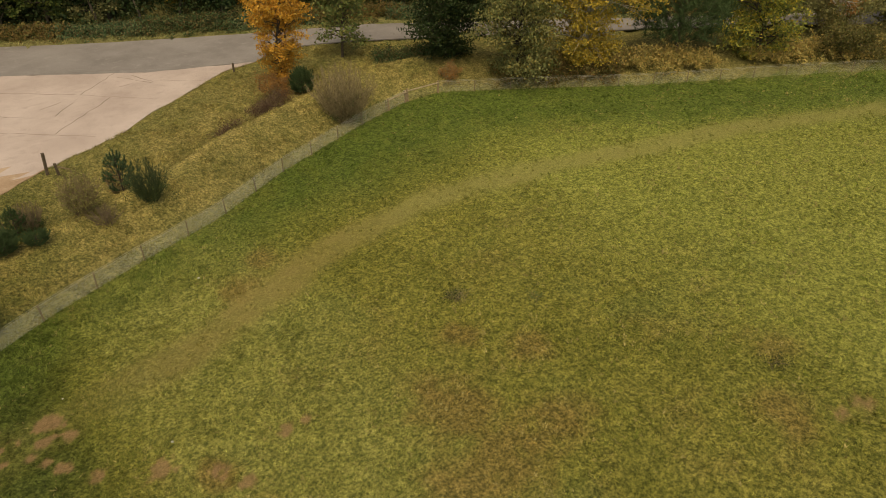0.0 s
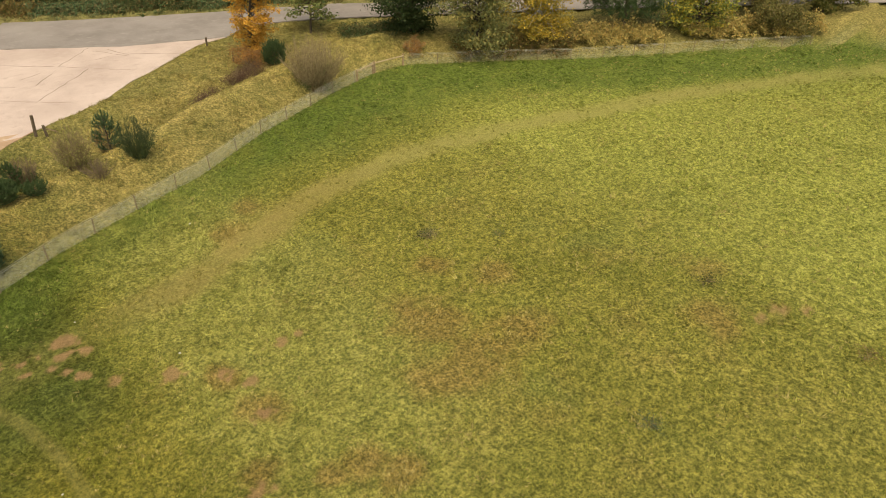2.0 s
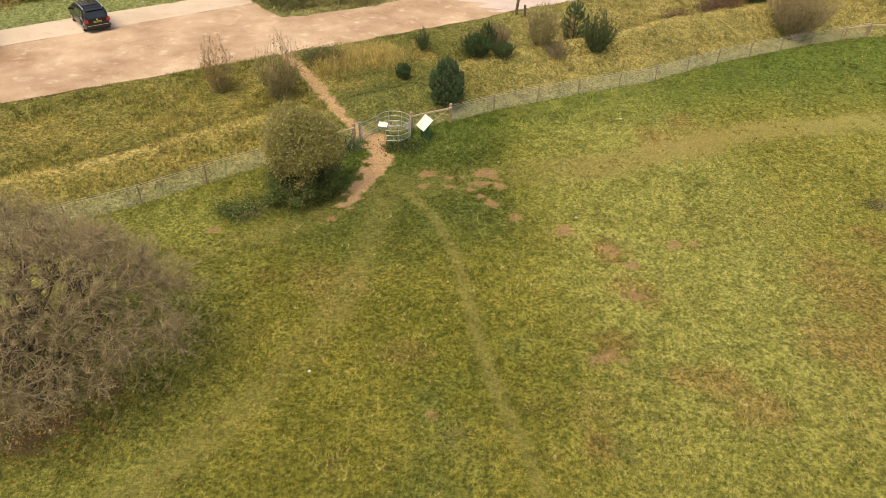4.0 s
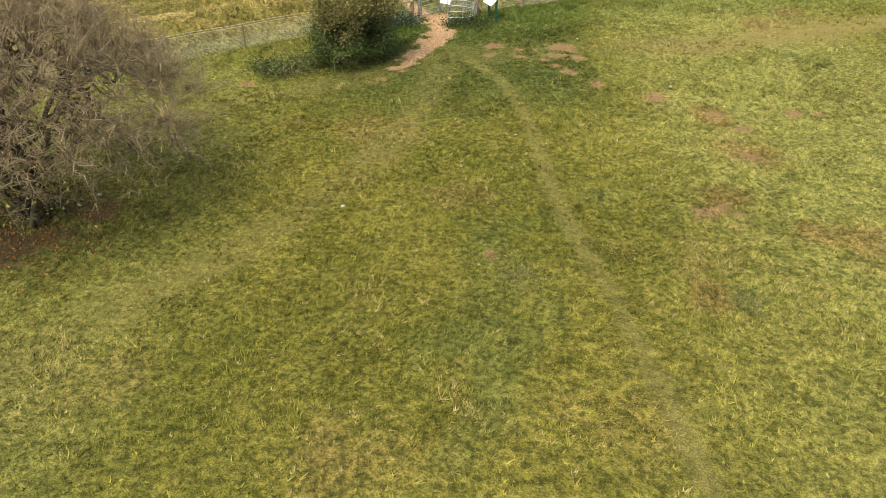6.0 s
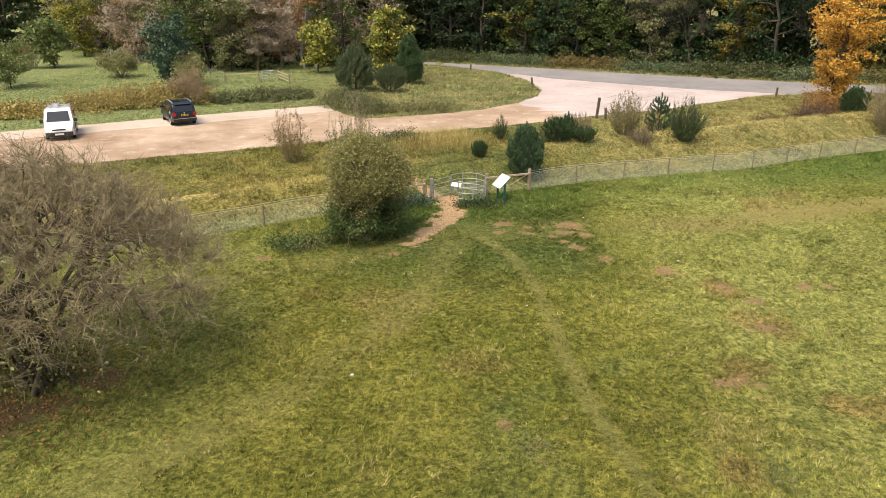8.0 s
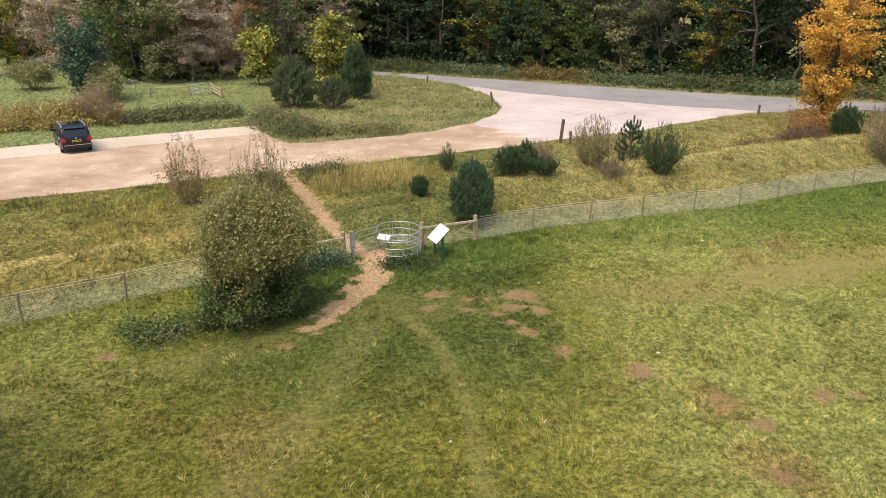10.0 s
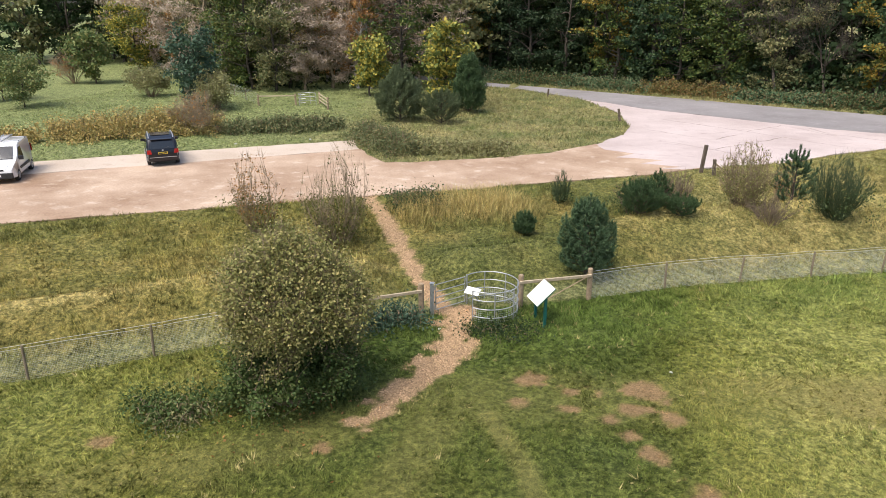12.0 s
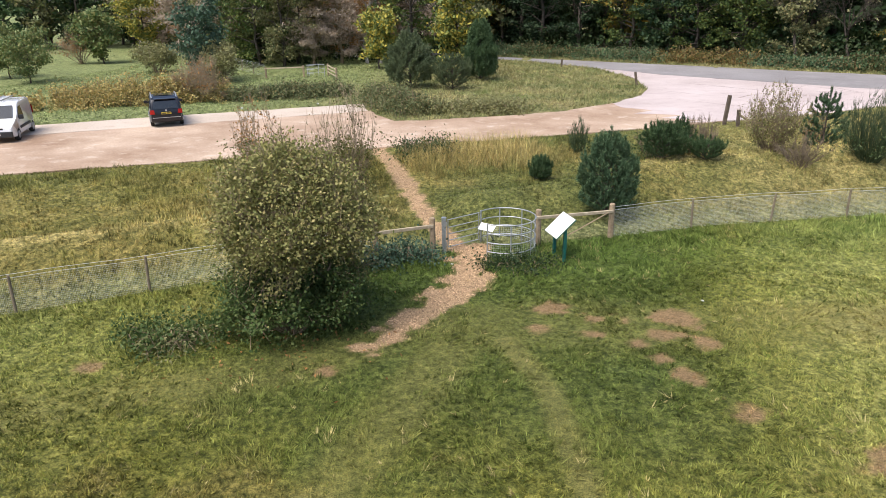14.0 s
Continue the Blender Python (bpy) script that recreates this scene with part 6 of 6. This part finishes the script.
PROTO = [
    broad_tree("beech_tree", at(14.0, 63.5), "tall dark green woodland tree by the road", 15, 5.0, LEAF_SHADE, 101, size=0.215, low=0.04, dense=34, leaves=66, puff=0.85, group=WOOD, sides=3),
    broad_tree("beech_tree", at(20.5, 60.0), "tall beech with layered yellowing green leaves", 15, 4.8, LEAF_BEECH, 102, size=0.205, low=0.05, dense=34, leaves=66, puff=0.85, group=WOOD, sides=3),
    broad_tree("beech_tree", at(8.0, 67.0), "tall woodland tree with golden lower branches", 14, 4.6, TURNING, 103, size=0.205, low=0.06, dense=32, leaves=64, puff=0.8, group=WOOD, sides=3),
    broad_tree("fir_tree", at(26.5, 57.5), "dark shaded conifer in the wood", 16, 3.8, leafy("fir_needles", [(0.014, 0.032, 0.014), (0.028, 0.052, 0.022), (0.044, 0.066, 0.028)], sheer=0.1), 104, size=0.195, low=0.03, dense=38, leaves=66, puff=0.75, group=WOOD, sides=3),
    broad_tree("ash_tree", at(-21.0, 62.0), "half-bare woodland tree with pinkish twigs", 14, 4.6, leafy("pale_twigs", [(0.46, 0.375, 0.300), (0.34, 0.270, 0.205), (0.58, 0.490, 0.400), (0.40, 0.28, 0.17)]), 105, "crown", size=0.065, low=0.06, dense=44, leaves=80, puff=0.9, bark=M_TWIG_RED, group=WOOD, sides=3, slim=7.0),
    broad_tree("oak_tree", at(-26.5, 54.0), "olive and grey-green woodland tree at the scrub's edge", 11, 4.0, LEAF_SCRUB, 106, size=0.16, low=0.04, dense=34, leaves=80, puff=0.8, group=WOOD, sides=3),
    broad_tree("birch_tree", at(-17.5, 55.5), "slender birch with thin tan leaves", 13, 2.6, LEAF_RUST, 107, size=0.12, low=0.12, dense=32, leaves=50, puff=0.6, bark=M_BIRCH, group=WOOD, sides=3),
]
BACK = [
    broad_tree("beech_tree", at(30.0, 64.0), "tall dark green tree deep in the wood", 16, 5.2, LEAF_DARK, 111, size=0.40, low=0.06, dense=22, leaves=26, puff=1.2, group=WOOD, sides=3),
    broad_tree("fir_tree", at(4.0, 78.0), "dark conifer deep in the wood", 16, 4.4, NEEDLE, 112, size=0.38, low=0.05, dense=24, leaves=26, puff=1.1, group=WOOD, sides=3),
    broad_tree("oak_tree", at(-34.0, 74.0), "olive tree deep in the wood", 14, 4.8, LEAF_SCRUB, 113, size=0.36, low=0.06, dense=22, leaves=24, puff=1.1, group=WOOD, sides=3),
]
bare = np.random.default_rng(120)
runs, tips = [], []
grow(bare, (0, 0, 0), (0.05, 0, 1), 6.0, 0.22, 4, 0.7, 0.0, runs, tips, (3, 5), 4, 0.10, 0.66)
PROTO.append(plant("dead_tree", at(24.5, 54.8), "bare grey dead tree at the wood's edge", "tree", runs, [("crown", twig_cloud(bare, tips, 4, 1.4, 0.009), M_BARK, "bare grey twigs")], "woodland trees", M_BARK, "trunk", 3))


def plant_wood():
    rng = random.Random(9)
    spots = []
    for off, step, kinds, weights in ((8.0, 4.6, PROTO, (5, 4.5, 2.4, 4, 0, 0.4, 0, 0.6)), (14.0, 5.0, BACK, (4, 4, 0)), (21, 5.0, BACK, (4, 4, 0)), (29, 5.0, BACK, (4, 4, 0)), (38, 6.0, BACK, (4, 4, 0))):
        for x, y in along(strip(ROAD_FAR, off), step):
            if -16 < x < (60 if kinds is PROTO else 145):
                spots.append((x, y, kinds, weights))
            elif 60 <= x < 145:
                spots.append((x, y, BACK, (4, 3, 1)))
    edge = [(-14, 56), (-22, 58), (-27, 52), (-34, 56), (-50, 73), (-64, 87), (-80, 100)]
    for off, step, kinds, weights in ((1.5, 4.0, PROTO, (0.2, 1.2, 0.7, 0.2, 9, 7, 2.5, 0.5)), (-5, 5.0, PROTO, (0.6, 1, 0.6, 0.6, 9, 2.5, 2, 0.4)), (-12, 5.5, BACK, (1, 1, 6)), (-20, 7, BACK, (2, 2, 3)), (-29, 7, BACK, (3, 3, 1))):
        for x, y in along(strip(edge, off), step):
            spots.append((x, y, kinds, weights))
    west = [(-62, 86), (-78, 76), (-98, 66), (-125, 40)]
    for off, step in ((0, 5.5), (-9, 6.5), (-17, 7.0)):
        for x, y in along(strip(west, off), step):
            spots.append((x, y, BACK, (2, 2, 4)))
    for x, y, kinds, weights in spots:
        x, y = x + rng.uniform(-1.3, 1.3), y + rng.uniform(-1.3, 1.3)
        s = rng.uniform(0.78, 1.2)
        model = kinds[rng.choices(range(len(kinds)), weights)[0]]
        ob = copy_thing(model, Matrix.Translation((x, y, gz(x, y) - 0.1)) @ Matrix.Rotation(rng.uniform(0, 6.28), 4, "Z"))
        ob.scale = (s, s, s * rng.uniform(0.9, 1.15))


plant_wood()


def under_storey():
    """Undergrowth that closes the wood at ground level, with the wood's shade put into its colour."""
    rng = np.random.default_rng(140)
    centres = []
    for off in (7.0, 11.0, 17.0):
        for x, y in along(strip(ROAD_FAR, off), 0.9):
            if -16 < x < 145:
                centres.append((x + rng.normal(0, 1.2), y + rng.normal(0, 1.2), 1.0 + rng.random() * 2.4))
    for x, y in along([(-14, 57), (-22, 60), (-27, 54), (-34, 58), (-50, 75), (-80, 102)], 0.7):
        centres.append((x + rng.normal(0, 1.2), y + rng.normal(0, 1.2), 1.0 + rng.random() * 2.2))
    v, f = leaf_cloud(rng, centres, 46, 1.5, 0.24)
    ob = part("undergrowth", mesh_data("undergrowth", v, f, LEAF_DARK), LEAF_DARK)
    tagged(ob, "dark undergrowth with the wood's inner shade in its colour", "undergrowth", kind="stuff")


under_storey()


# ---- small things ----
def pale_stone(x, y, size, seed):
    rng = random.Random(seed)
    bm = bmesh.new()
    bmesh.ops.create_icosphere(bm, subdivisions=1, radius=size)
    for v in bm.verts:
        v.co *= rng.uniform(0.75, 1.2)
        v.co.z *= 0.6
    ob = part("stone", bm, M_PRINT)
    ob.location = (x, y, gz(x, y) + size * 0.45)
    tagged(ob, "small pale stone lying on the ground", "stone", "pale stones")


for k, (x, y, s) in enumerate([(-0.95, -17.6, .07), (4.4, -12.6, .05), (11.0, -7.7, .07), (16.3, 3.4, .08), (-21.5, 19.6, .10), (-17.6, 22.4, .10), (-13.2, 24.8, .10), (0.8, -0.9, .07), (7.9, -2.3, .05), (-8.3, -17.2, .09)]):
    pale_stone(x, y, s, k)


def weed(x, y, r, leaf, seed, label, high=0.16):
    mound("weed_clump", at(x, y, seed * 40), label, r * 1.6, r * 1.5, high, leaf, seed, 16, 0.035, "weeds")


weed(27.0, -7.0, 0.55, LEAF_GREY, 81, "dried seedy weed clump in the turf", 0.45)
weed(26.8, -6.8, 0.4, LEAF_DARK, 88, "dark dried stems in the turf", 0.3)
weed(30.5, -9.3, 0.3, LEAF_MID, 82, "dried weed clump in the turf")
weed(4.0, -20.8, 0.5, LEAF_MID, 83, "dark green weed clump in the turf")
weed(9.6, -21.5, 0.5, LEAF_MID, 84, "bright green grass clump in the turf")
weed(36.5, -28.7, 0.6, LEAF_BRAMBLE, 90, "brown tangled weed mound in the turf", 0.4)
weed(24.7, -24.6, 0.3, LEAF_BLUE, 91, "small blue-green leafy weed in the turf")
weed(35.8, -20.3, 0.22, LEAF_DARK, 85, "small dark weed clump in the turf")
mound("ivy_patch", at(-0.95, -0.9, 28), "low blue-green ivy at the timber rail's foot", 2.2, 1.0, 0.5, LEAF_BLUE, 86, 70, 0.06, "ivy")
mound("nettle_patch", at(2.8, -0.7, 15), "dark grass and nettles round the gate hoop", 2.2, 0.9, 0.30, LEAF_DARK, 87, 46, 0.05, "weeds")


def pebbles():
    """Loose stones of the gravel path."""
    rng = np.random.default_rng(150)
    x, y = rng.uniform(-6.5, 3.4, 60000), rng.uniform(-7.2, 12.3, 60000)
    g = wear(x, y)[2]
    keep = rng.random(len(x)) < g * (0.5 + 0.5 * (np.hypot(x, y) < 8))
    x, y = x[keep], y[keep]
    n = len(x)
    z = ground_height(x, y)
    s = 0.014 + 0.022 * rng.random(n)
    a = rng.random(n) * 6.28
    ux, uy = np.cos(a) * s, np.sin(a) * s
    v = np.stack([np.c_[x + ux, y + uy, z], np.c_[x - uy, y + ux, z], np.c_[x - ux, y - uy, z], np.c_[x + uy, y - ux, z], np.c_[x, y, z + s * 0.9]], 1).reshape(-1, 3)
    f = (np.arange(n)[:, None, None] * 5 + np.array([[0, 1, 4], [1, 2, 4], [2, 3, 4], [3, 0, 4]])[None]).reshape(-1, 3)
    tone = np.array([0.48, 0.335, 0.200]) * (0.5 + 0.75 * rng.random((n, 1)) ** 1.5)
    ob = part("gravel", mesh_data("gravel", v, f, M_GRASS, np.repeat(np.c_[tone, np.full(n, 0.25)], 5, axis=0)), M_GRASS)
    tagged(ob, "loose tan gravel on the path through the gate", "gravel", kind="stuff")


def fallen_leaves():
    rng = np.random.default_rng(160)
    spots = [(-9.3, -18.6, 2.6, 1800), (-2.2, -6.2, 2.0, 220), (32.5, 25.5, 3.0, 1500)]
    centres = np.concatenate([np.c_[rng.normal(x, r * 0.6, n), rng.normal(y, r * 0.6, n)] for x, y, r, n in spots])
    z = ground_height(centres[:, 0], centres[:, 1]) + 0.05
    v, f = leaf_cloud(rng, np.c_[centres, z], 1, 0.04, 0.055, 0.4)
    ob = part("fallen_leaves", mesh_data("fallen_leaves", v, f, LEAF_RUST), LEAF_RUST)
    tagged(ob, "brown fallen leaves under the thorn tree", "leaves", kind="stuff")


pebbles()
fallen_leaves()
